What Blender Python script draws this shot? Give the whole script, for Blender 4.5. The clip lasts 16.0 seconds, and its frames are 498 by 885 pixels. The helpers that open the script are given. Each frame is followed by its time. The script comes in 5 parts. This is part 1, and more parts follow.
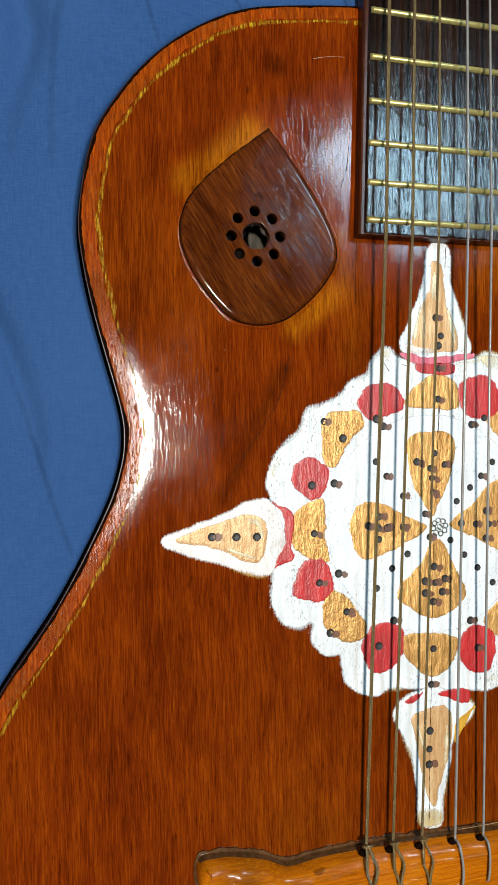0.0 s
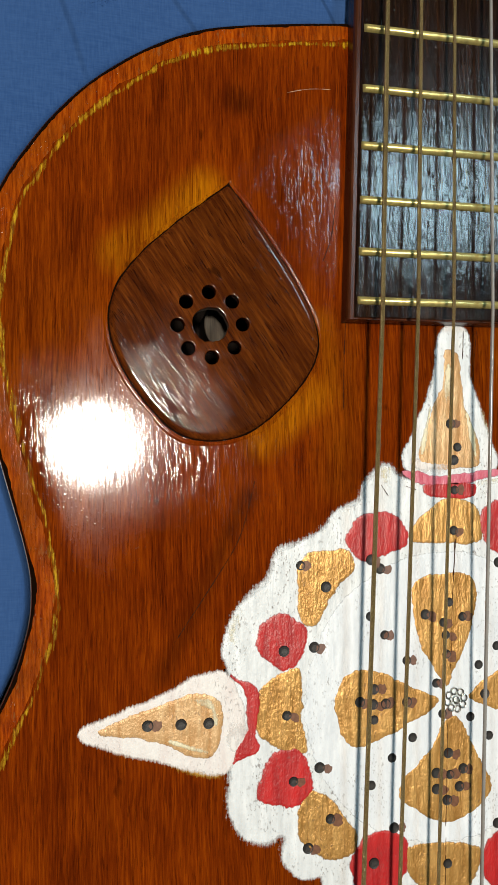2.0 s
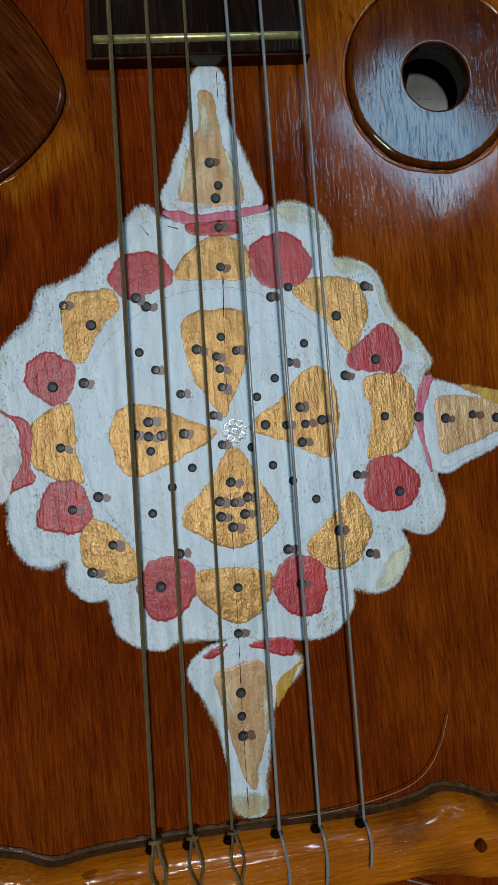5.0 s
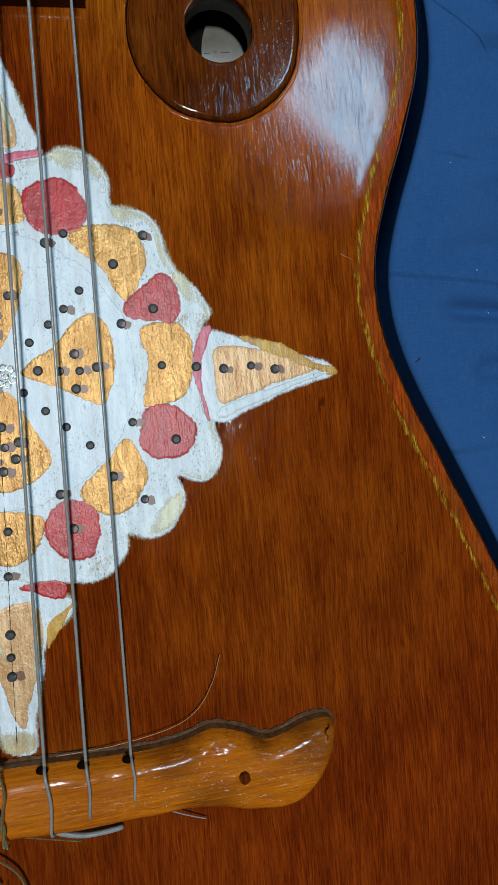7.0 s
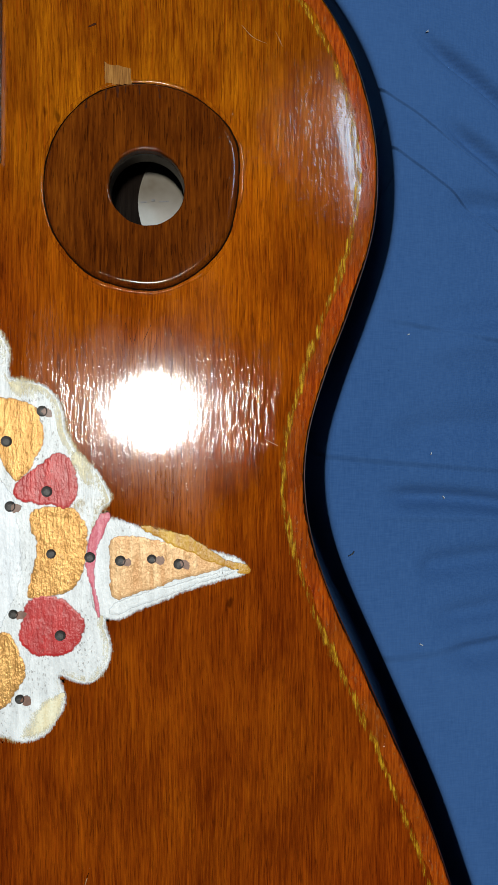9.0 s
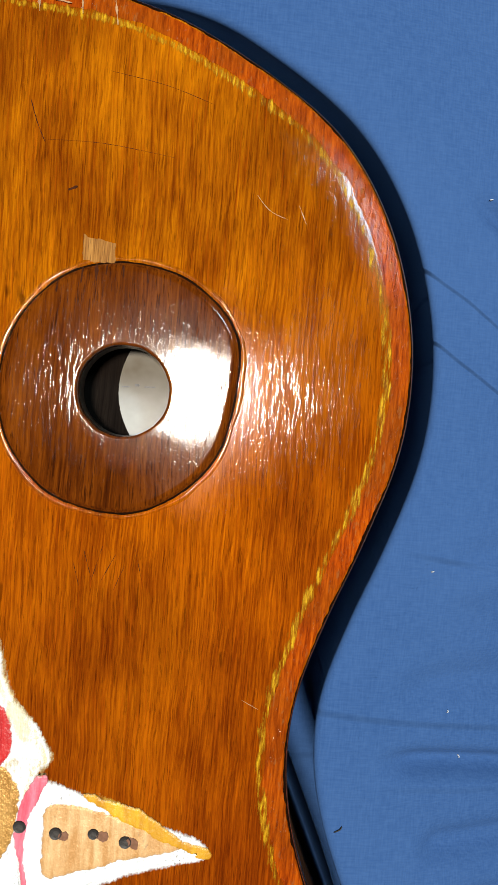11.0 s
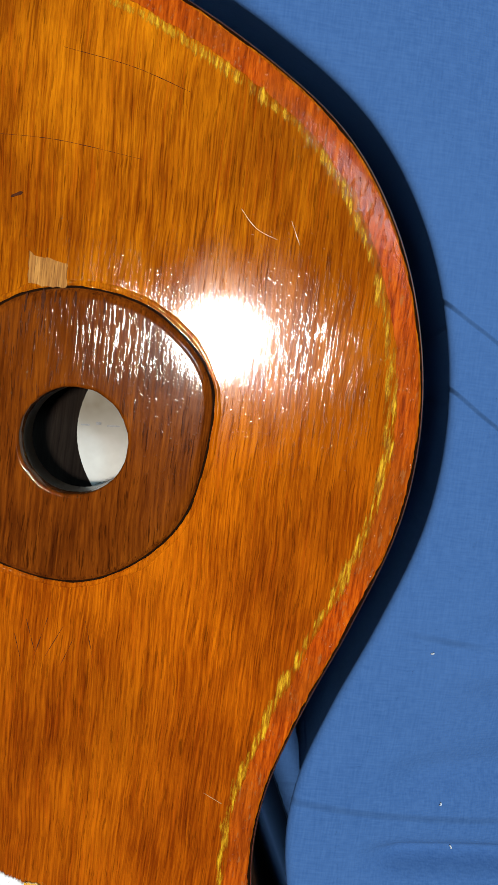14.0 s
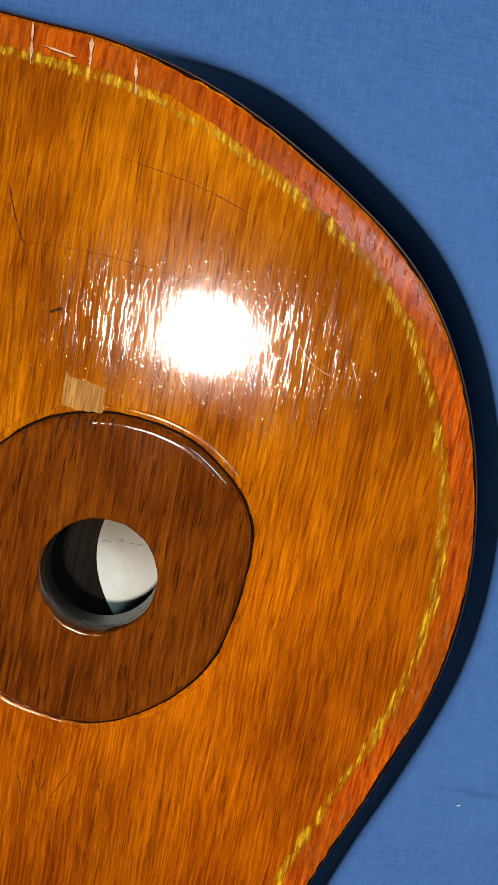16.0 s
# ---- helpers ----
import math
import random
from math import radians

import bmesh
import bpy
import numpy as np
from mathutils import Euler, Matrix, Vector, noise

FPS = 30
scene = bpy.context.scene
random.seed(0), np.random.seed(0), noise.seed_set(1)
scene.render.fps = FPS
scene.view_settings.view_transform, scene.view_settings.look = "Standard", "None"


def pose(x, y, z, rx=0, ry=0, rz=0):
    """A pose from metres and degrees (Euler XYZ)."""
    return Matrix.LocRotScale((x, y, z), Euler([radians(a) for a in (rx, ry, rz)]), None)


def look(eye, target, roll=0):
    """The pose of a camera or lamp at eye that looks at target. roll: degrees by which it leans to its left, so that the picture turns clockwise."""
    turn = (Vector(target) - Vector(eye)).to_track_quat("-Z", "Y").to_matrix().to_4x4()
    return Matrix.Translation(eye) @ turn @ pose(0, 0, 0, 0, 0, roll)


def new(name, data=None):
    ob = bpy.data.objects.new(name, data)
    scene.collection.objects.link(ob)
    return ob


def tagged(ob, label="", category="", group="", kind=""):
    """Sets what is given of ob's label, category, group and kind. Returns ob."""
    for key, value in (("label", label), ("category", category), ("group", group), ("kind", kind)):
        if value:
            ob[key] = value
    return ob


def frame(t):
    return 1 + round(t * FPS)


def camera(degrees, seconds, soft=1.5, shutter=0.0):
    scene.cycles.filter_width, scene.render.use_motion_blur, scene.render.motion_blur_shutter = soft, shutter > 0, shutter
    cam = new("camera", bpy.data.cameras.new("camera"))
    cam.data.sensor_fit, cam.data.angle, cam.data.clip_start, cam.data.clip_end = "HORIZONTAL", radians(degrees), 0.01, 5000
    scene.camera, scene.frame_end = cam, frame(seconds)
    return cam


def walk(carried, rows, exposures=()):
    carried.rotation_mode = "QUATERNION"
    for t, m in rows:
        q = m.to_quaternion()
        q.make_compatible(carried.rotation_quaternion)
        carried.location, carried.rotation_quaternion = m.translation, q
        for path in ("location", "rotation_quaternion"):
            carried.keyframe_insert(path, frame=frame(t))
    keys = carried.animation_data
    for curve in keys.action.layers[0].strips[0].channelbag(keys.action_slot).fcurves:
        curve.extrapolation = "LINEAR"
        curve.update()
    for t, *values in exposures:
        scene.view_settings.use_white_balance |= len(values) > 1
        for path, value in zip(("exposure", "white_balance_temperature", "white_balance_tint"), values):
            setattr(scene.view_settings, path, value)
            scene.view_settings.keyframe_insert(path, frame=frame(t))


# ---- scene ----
cam = camera(42.0, 16.0)
PATH = [
    (0, pose(-0.1188, 0.0294, 0.3085, 0.70, -13.51, -1.12)),
    (0.5, pose(-0.1074, 0.0257, 0.3009, 4.08, -13.88, 2.45)),
    (1, pose(-0.0974, 0.0388, 0.2886, 4.26, -13.02, 0.80)),
    (1.5, pose(-0.0899, 0.0617, 0.2749, 2.28, -12.46, -1.53)),
    (2, pose(-0.0878, 0.0649, 0.2625, 1.76, -11.23, -0.80)),
    (2.5, pose(-0.0841, 0.0578, 0.2600, 2.03, -10.22, -1.08)),
    (3, pose(-0.0737, 0.0435, 0.2611, 3.08, -9.09, -2.82)),
    (3.5, pose(-0.0594, 0.0217, 0.2656, 2.49, -9.87, -4.20)),
    (4, pose(-0.0486, 0.0033, 0.2703, 1.92, -9.52, -5.58)),
    (4.2, pose(-0.0414, 0.0020, 0.2741, 1.40, -8.87, -5.78)),
    (6.3, pose(0.0106, -0.0164, 0.2810, 0.62, -6.28, -5.08)),
    (6.5, pose(0.0161, -0.0168, 0.2831, 0.20, -7.53, -4.80)),
    (7, pose(0.0322, -0.0187, 0.2884, -0.78, -10.39, -5.03)),
    (7.5, pose(0.0427, -0.0128, 0.2891, -2.17, -11.02, -3.73)),
    (8, pose(0.0522, -0.0015, 0.2875, -2.87, -9.32, -2.37)),
    (8.5, pose(0.0645, 0.0131, 0.2812, -2.26, -6.82, -1.09)),
    (9, pose(0.0765, 0.0321, 0.2736, -1.00, -6.04, -0.01)),
    (9.5, pose(0.0787, 0.0551, 0.2654, -1.19, -5.49, 2.17)),
    (10, pose(0.0854, 0.0702, 0.2578, -1.65, -3.89, 3.26)),
    (10.2, pose(0.0883, 0.0766, 0.2532, -1.49, -3.06, 3.69)),
    (12.3, pose(0.0828, 0.1085, 0.2295, -5.75, -2.65, 7.46)),
    (12.5, pose(0.0814, 0.1119, 0.2268, -6.19, -2.73, 7.96)),
    (13, pose(0.0831, 0.1132, 0.2214, -7.38, -1.48, 7.86)),
    (13.5, pose(0.0909, 0.1128, 0.2200, -6.78, -0.32, 7.18)),
    (14, pose(0.0967, 0.1134, 0.2174, -6.94, -0.46, 7.10)),
    (14.5, pose(0.1000, 0.1137, 0.2135, -6.65, -0.50, 7.15)),
    (15, pose(0.0970, 0.1214, 0.2090, -7.21, -0.59, 8.42)),
    (15.5, pose(0.0921, 0.1284, 0.2057, -7.43, -0.80, 9.75)),
    (16, pose(0.0825, 0.1352, 0.2059, -7.30, -1.74, 11.18)),
]
EXPOSURES = [(0, 0.30, 6300, 8), (1, 0.12, 6700, 10), (2.5, 0.06, 6850, 10), (3.5, -0.50, 6200, 4), (4.2, -0.97, 5550, 2), (6.3, -0.90, 5250, 2), (7, -0.40, 5400, 2), (7.5, -0.1, 5600, 2), (8, -0.06, 5800, 4), (9, 0.0, 6300, 8), (9.6, 0.25, 6600, 10), (10.2, 0.55, 6800, 11),
             (12.5, 0.88, 6800, 10), (13.5, 0.80, 6650, 10), (14.5, 0.80, 6450, 9), (16, 0.76, 6800, 10)]
walk(cam, PATH, EXPOSURES)

# ---- light ----
ZT = 0.100          # height of the soundboard over the sheet
world = bpy.data.worlds.new("room_light")
scene.world = world
world.use_nodes = True
back = world.node_tree.nodes["Background"]
back.inputs[0].default_value = (0.55, 0.68, 1.0, 1)
back.inputs[1].default_value = 0.012

# Fixed sun from overhead, standing in for a phone's flash beside the lens.
lamp = bpy.data.lights.new("flash_stand_in", "SUN")
lamp.energy, lamp.angle, lamp.color = 3.3, radians(6.5), (1.0, 0.95, 0.86)
lamp_ob = new("flash_stand_in", lamp)
lamp_ob.matrix_world = look((-0.041 * 2, 0.030 * 2, 2.0), (0, 0, 0))

pane = bpy.data.lights.new("window_light", "AREA")
pane.shape, pane.size, pane.size_y = "RECTANGLE", 0.40, 0.22
pane.energy, pane.color = 9.5, (0.53, 0.83, 1.0)
pane_ob = new("window_light", pane)
pane_ob.matrix_world = look((0.38 * 1.9, 0.41 * 1.9, 0.83 * 1.9), (0, 0.05, ZT))


# ---- materials ----
class Nodes:
    """A small builder for a node material."""

    def __init__(self, name, turn=0.0):
        self.m = bpy.data.materials.new(name)
        self.m.use_nodes = True
        self.t = self.m.node_tree
        self.b = self.t.nodes["Principled BSDF"]
        self.c = self.t.nodes.new("ShaderNodeTexCoord").outputs["Object"]
        if turn:
            v = self.t.nodes.new("ShaderNodeVectorRotate")
            v.rotation_type = "Z_AXIS"
            v.inputs["Angle"].default_value = radians(turn)
            self.link(self.c, v.inputs["Vector"])
            self.c = v.outputs[0]

    def link(self, a, b):
        self.t.links.new(a, b)

    def noise(self, sx, sy, sz, detail=4.0, rough=0.55, shift=0.0):
        mp = self.t.nodes.new("ShaderNodeMapping")
        mp.inputs["Scale"].default_value = (sx, sy, sz)
        mp.inputs["Location"].default_value = (shift, shift * 0.7, shift * 1.3)
        self.link(self.c, mp.inputs["Vector"])
        n = self.t.nodes.new("ShaderNodeTexNoise")
        n.inputs["Scale"].default_value = 1.0
        n.inputs["Detail"].default_value = detail
        n.inputs["Roughness"].default_value = rough
        self.link(mp.outputs[0], n.inputs["Vector"])
        return n.outputs["Fac"]

    def ramp(self, fac, stops):
        r = self.t.nodes.new("ShaderNodeValToRGB")
        while len(r.color_ramp.elements) < len(stops):
            r.color_ramp.elements.new(0.5)
        for e, (p, col) in zip(r.color_ramp.elements, stops):
            e.position = p
            e.color = (*col, 1) if len(col) == 3 else col
        self.link(fac, r.inputs[0])
        return r.outputs[0]

    def grey(self, fac, a, b, lo=0.0, hi=1.0):
        return self.ramp(fac, [(a, (lo, lo, lo)), (b, (hi, hi, hi))])

    def mix(self, fac, a, b, kind="MIX"):
        n = self.t.nodes.new("ShaderNodeMix")
        n.data_type, n.blend_type = "RGBA", kind
        for sock, v in ((n.inputs[0], fac), (n.inputs[6], a), (n.inputs[7], b)):
            if hasattr(v, "is_linked"):
                self.link(v, sock)
            elif isinstance(v, tuple):
                sock.default_value = (*v, 1)
            else:
                sock.default_value = v
        return n.outputs[2]

    def math(self, op, a, b=0.0):
        n = self.t.nodes.new("ShaderNodeMath")
        n.operation = op
        for sock, v in ((n.inputs[0], a), (n.inputs[1], b)):
            if hasattr(v, "is_linked"):
                self.link(v, sock)
            else:
                sock.default_value = v
        return n.outputs[0]

    def spot(self, x, y, r0, r1):
        """1 near (x, y), falling to 0 between the radii."""
        d = self.t.nodes.new("ShaderNodeVectorMath")
        d.operation = "DISTANCE"
        mp = self.t.nodes.new("ShaderNodeMapping")
        mp.inputs["Scale"].default_value = (1, 1, 0)
        self.link(self.c, mp.inputs["Vector"])
        self.link(mp.outputs[0], d.inputs[0])
        d.inputs[1].default_value = (x, y, 0)
        mr = self.t.nodes.new("ShaderNodeMapRange")
        mr.interpolation_type = "SMOOTHSTEP"
        for k, v in (("From Min", r0), ("From Max", r1), ("To Min", 1.0), ("To Max", 0.0)):
            mr.inputs[k].default_value = v
        self.link(d.outputs["Value"], mr.inputs["Value"])
        return mr.outputs[0]

    def vmath(self, op, a, b):
        n = self.t.nodes.new("ShaderNodeVectorMath")
        n.operation = op
        for sock, v in ((n.inputs[0], a), (n.inputs[1], b)):
            if hasattr(v, "is_linked"):
                self.link(v, sock)
            else:
                sock.default_value = v
        return n

    def warp(self, amount, scale):
        """Bend the coordinates sideways by slow noise, so that the grain wavers."""
        wave = self.math("MULTIPLY", self.math("SUBTRACT", self.noise(scale, scale * 0.8, scale, 2, 0.5, 50.0), 0.5), amount)
        c = self.t.nodes.new("ShaderNodeCombineXYZ")
        self.link(wave, c.inputs[0])
        self.c = self.vmath("ADD", self.c, c.outputs[0]).outputs[0]

    def line(self, a, b, r0, r1):
        """1 near the stretch from a to b (metres), falling to 0 between the two distances."""
        (ax, ay), (bx, by) = a, b
        long = math.hypot(bx - ax, by - ay)
        way = ((bx - ax) / long, (by - ay) / long, 0)
        rel = self.vmath("SUBTRACT", self.vmath("MULTIPLY", self.c, (1, 1, 0)).outputs[0], (ax, ay, 0)).outputs[0]
        run = self.math("MINIMUM", self.math("MAXIMUM", self.vmath("DOT_PRODUCT", rel, way).outputs["Value"], 0.0), long)
        foot = self.t.nodes.new("ShaderNodeVectorMath")
        foot.operation = "SCALE"
        foot.inputs[0].default_value = way
        self.link(run, foot.inputs["Scale"])
        d = self.vmath("DISTANCE", rel, foot.outputs[0]).outputs["Value"]
        mr = self.t.nodes.new("ShaderNodeMapRange")
        mr.interpolation_type = "SMOOTHSTEP"
        for k, v in (("From Min", r0), ("From Max", r1), ("To Min", 1.0), ("To Max", 0.0)):
            mr.inputs[k].default_value = v
        self.link(d, mr.inputs["Value"])
        return mr.outputs[0]

    def bump(self, *layers):
        normal = None
        for height, strength, dist in layers:
            b = self.t.nodes.new("ShaderNodeBump")
            b.inputs["Strength"].default_value = strength
            b.inputs["Distance"].default_value = dist
            self.link(height, b.inputs["Height"])
            if normal is not None:
                self.link(normal, b.inputs["Normal"])
            normal = b.outputs[0]
        self.link(normal, self.b.inputs["Normal"])

    def done(self, colour, rough=0.4, metal=0.0, spec=0.5, coat=0.0, coat_rough=0.1):
        for key, v in (("Base Color", colour), ("Roughness", rough), ("Metallic", metal), ("Specular IOR Level", spec), ("Coat Weight", coat), ("Coat Roughness", coat_rough)):
            sock = self.b.inputs[key]
            if hasattr(v, "is_linked"):
                self.link(v, sock)
            elif isinstance(v, tuple):
                sock.default_value = (*v, 1)
            else:
                sock.default_value = v
        return self.m


def ledge(n, a, b, wide, fade):
    """A fold of cloth: a small step along the stretch from a to b that dies away on its high side."""
    (ax, ay), (bx, by) = a, b
    long = math.hypot(bx - ax, by - ay)
    side = n.vmath("DOT_PRODUCT", n.vmath("SUBTRACT", n.c, (ax, ay, 0)).outputs[0], ((ay - by) / long, (bx - ax) / long, 0)).outputs["Value"]
    mr = n.t.nodes.new("ShaderNodeMapRange")
    mr.interpolation_type = "SMOOTHSTEP"
    mr.inputs["From Min"].default_value, mr.inputs["From Max"].default_value = -wide, wide
    n.link(side, mr.inputs["Value"])
    return n.math("MULTIPLY", mr.outputs[0], n.line(a, b, 0.001, fade))


def varnished(n, colour, rough, under=0.6, ior=1.34, haze=0.16):
    """Dull wood under a thin clear coat of varnish: a sharp gloss with a weak hazy one round it."""
    n.done(colour, under, 0.0, 0.0)
    f = n.t.nodes.new("ShaderNodeFresnel")
    f.inputs["IOR"].default_value = ior
    normal = n.b.inputs["Normal"]
    gloss = []
    for wide in (1.0, 2.3):
        g = n.t.nodes.new("ShaderNodeBsdfGlossy")
        g.distribution = "BECKMANN"
        if hasattr(rough, "is_linked"):
            n.link(n.math("MULTIPLY", rough, wide), g.inputs["Roughness"])
        else:
            g.inputs["Roughness"].default_value = rough * wide
        if normal.is_linked:
            n.link(normal.links[0].from_socket, g.inputs["Normal"])
        gloss.append(g)
    if normal.is_linked:
        n.link(normal.links[0].from_socket, f.inputs["Normal"])
    both = n.t.nodes.new("ShaderNodeMixShader")
    both.inputs[0].default_value = haze
    n.link(gloss[0].outputs[0], both.inputs[1])
    n.link(gloss[1].outputs[0], both.inputs[2])
    m = n.t.nodes.new("ShaderNodeMixShader")
    n.link(f.outputs[0], m.inputs[0])
    n.link(n.b.outputs[0], m.inputs[1])
    n.link(both.outputs[0], m.inputs[2])
    n.link(m.outputs[0], n.t.nodes["Material Output"].inputs["Surface"])
    return n.m


def wood(name, deep, mid, light, pores=0.6, rough=0.26, bumps=0.5, stain=None, along="y", turn=0.0, ior=1.34, bands=(), coarse=1.0, haze=0.16):
    n = Nodes(name, turn)
    plan = n.c
    n.warp(0.0030, 26)
    n.warp(0.0006, 160)
    s = (lambda a, b: (a, b, a)) if along == "y" else (lambda a, b: (b, a, a))
    k1 = 1.0 / coarse
    fine = n.noise(*s(2300 * k1, 85), 5, 0.68)
    band = n.noise(*s(300 * k1, 26), 4, 0.6, 3.1)
    cloud = n.noise(*s(48, 26), 3, 0.5, 7.7)
    pore = n.noise(*s(2900, 170), 3, 0.6, 11.3)
    flow = n.mix(0.5, band, cloud)
    flow = n.mix(0.52, flow, fine)
    col = n.ramp(flow, [(0.37, deep), (0.50, mid), (0.63, light)])
    mottle = n.mix(0.34, n.noise(*s(34, 19), 4, 0.6, 14.0), n.noise(*s(130, 70), 4, 0.6, 31.0))
    col = n.mix(n.grey(mottle, 0.46, 0.65, 0.0, 0.42), col, tuple(c * 0.8 for c in deep))
    wave_c, n.c = n.c, plan
    spots = [(n.spot(x, y, r0, r1), colour, amount) for (x, y, r0, r1, colour, amount) in stain or ()]
    spots += [(n.line(a, b, r0, r1), colour, amount) for (a, b, r0, r1, colour, amount) in bands]
    n.c = wave_c
    for near, colour, amount in spots:
        k = n.math("MULTIPLY", near, amount)
        k = n.math("MULTIPLY", k, n.grey(mottle, 0.42, 0.62, 1.0, 0.35))
        col = n.mix(k, col, n.mix(n.grey(flow, 0.41, 0.57), tuple(c * f for c, f in zip(colour, (0.46, 0.33, 0.4))), colour))
    lines = n.noise(*s(2100 * k1, 80), 4, 0.72, 26.0)
    col = n.mix(n.grey(lines, 0.40, 0.55, 0.34, 0.0), col, tuple(c * f for c, f in zip(mid, (0.50, 0.40, 0.4))))
    rings_at = n.math("ABSOLUTE", n.math("SUBTRACT", n.noise(*s(620 * k1, 17), 3, 0.55, 61.0), 0.5))
    thin = n.math("MULTIPLY", n.grey(rings_at, 0.0, 0.035, 0.55, 0.0), n.grey(n.noise(*s(240, 60), 3, 0.6, 66.0), 0.40, 0.60))
    col = n.mix(thin, col, tuple(c * f for c, f in zip(mid, (0.42, 0.32, 0.4))))
    streak = n.grey(n.noise(*s(1700 * k1, 60), 4, 0.65, 17.0), 0.54, 0.68)
    col = n.mix(n.math("MULTIPLY", streak, 0.30), col, tuple(c * 1.35 for c in light))
    pit = n.grey(pore, 0.575, 0.65)
    col = n.mix(n.math("MULTIPLY", pit, pores), col, tuple(c * 0.40 for c in deep))
    knots = n.grey(n.noise(*s(210, 85), 2, 0.5, 21.0), 0.735, 0.78)
    col = n.mix(n.math("MULTIPLY", knots, 0.6), col, tuple(c * 0.25 for c in deep))
    lump = n.noise(*s(820, 300), 3, 0.6, 5.0)
    nibs = n.grey(n.noise(*s(1900, 800), 2, 0.5, 41.0), 0.64, 0.72)
    n.bump((pit, bumps * 0.12, 0.00022), (fine, bumps * 0.03, 0.0003), (lump, bumps * 0.05, 0.0004), (nibs, bumps * 0.11, 0.00018),
           (n.noise(*s(1100, 170), 2, 0.5, 44.0), bumps * 0.045, 0.0004))
    r = n.grey(cloud, 0.3, 0.7, rough - 0.015, rough + 0.03)
    return varnished(n, col, r, 0.6, ior, haze)


TOP = wood("stained_soundboard", (0.050, 0.0056, 0.0006), (0.158, 0.0212, 0.0011), (0.265, 0.046, 0.0016), 0.45, 0.066, 0.55,
           [(0.075, 0.145, 0.020, 0.105, (0.48, 0.158, 0.0026), 0.9), (0.10, 0.06, 0.03, 0.08, (0.43, 0.104, 0.0018), 0.9), (0.06, 0.03, 0.01, 0.05, (0.30, 0.080, 0.0018), 0.55),
            (-0.02, -0.10, 0.02, 0.10, (0.20, 0.044, 0.0015), 0.4), (0.080, -0.055, 0.02, 0.085, (0.28, 0.066, 0.0016), 0.66), (-0.10, 0.09, 0.005, 0.05, (0.25, 0.054, 0.0018), 0.45),
            (0.098, 0.152, 0.002, 0.020, (0.11, 0.020, 0.001), 0.65), (0.114, 0.134, 0.002, 0.018, (0.13, 0.024, 0.001), 0.6), (0.119, 0.110, 0.002, 0.018, (0.14, 0.028, 0.001), 0.55),
            (0.116, 0.085, 0.002, 0.020, (0.16, 0.030, 0.001), 0.5), (0.050, 0.172, 0.002, 0.012, (0.12, 0.024, 0.001), 0.6), (0.075, 0.045, 0.004, 0.022, (0.13, 0.026, 0.001), 0.4),
            (-0.057, 0.158, 0.001, 0.006, (0.020, 0.004, 0.001), 0.7), (0.012, -0.115, 0.005, 0.030, (0.26, 0.070, 0.002), 0.5), (-0.050, -0.110, 0.005, 0.035, (0.25, 0.062, 0.002), 0.5)],
           bands=[((-0.087, 0.1165), (-0.066, 0.134), 0.0005, 0.0085, (0.42, 0.135, 0.003), 0.95), ((-0.052, 0.0695), (-0.036, 0.083), 0.0005, 0.0075, (0.42, 0.130, 0.003), 0.9),
                  ((-0.0345, 0.090), (-0.036, 0.101), 0.0005, 0.0055, (0.34, 0.098, 0.002), 0.75), ((-0.056, 0.056), (-0.078, 0.012), 0.0003, 0.0045, (0.035, 0.007, 0.001), 0.6),
                  ((-0.031, 0.060), (-0.031, 0.098), 0.001, 0.010, (0.24, 0.060, 0.002), 0.6), ((0.036, 0.118), (0.036, 0.165), 0.001, 0.006, (0.12, 0.022, 0.001), 0.7)], ior=1.37)
SIDE = wood("dark_side_wood", (0.006, 0.003, 0.002), (0.014, 0.006, 0.003), (0.026, 0.011, 0.005), 0.4, 0.30, 0.4)
PANEL = wood("dark_inlay_wood", (0.036, 0.0068, 0.0009), (0.104, 0.0225, 0.0018), (0.170, 0.042, 0.0028), 0.70, 0.085, 0.6, coarse=1.5, haze=0.06)
PANEL_SLANT = wood("slanted_inlay_wood", (0.026, 0.0052, 0.0012), (0.088, 0.0190, 0.0032), (0.165, 0.041, 0.0055), 0.80, 0.085, 0.6, None, "y", -33.0, coarse=1.8, haze=0.06)
BOARD = wood("fretboard_wood", (0.006, 0.003, 0.002), (0.014, 0.007, 0.004), (0.040, 0.016, 0.007), 0.5, 0.10, 3.6, None, "y", 0.0, 1.46)
EDGE_WOOD = wood("reddish_edge_wood", (0.03, 0.008, 0.003), (0.06, 0.016, 0.005), (0.10, 0.026, 0.007), 0.5, 0.26, 0.5)
BRIDGE = wood("bridge_wood", (0.26, 0.060, 0.0010), (0.45, 0.120, 0.0020), (0.55, 0.165, 0.003), 0.35, 0.13, 2.2,
              [(0.045, -0.127, 0.002, 0.012, (0.05, 0.014, 0.003), 0.9), (0.078, -0.112, 0.003, 0.014, (0.07, 0.02, 0.004), 0.8), (0.062, -0.110, 0.001, 0.007, (0.06, 0.016, 0.003), 0.9),
               (0.036, -0.1105, 0.002, 0.011, (0.09, 0.024, 0.004), 0.8), (-0.075, -0.110, 0.002, 0.012, (0.06, 0.016, 0.003), 0.8), (-0.055, -0.118, 0.002, 0.008, (0.08, 0.02, 0.003), 0.7)], "x")
LIT_PATCH = wood("lit_patch_wood", (0.03, 0.024, 0.018), (0.07, 0.056, 0.042), (0.11, 0.09, 0.066), 0.2, 0.8, 0.3)
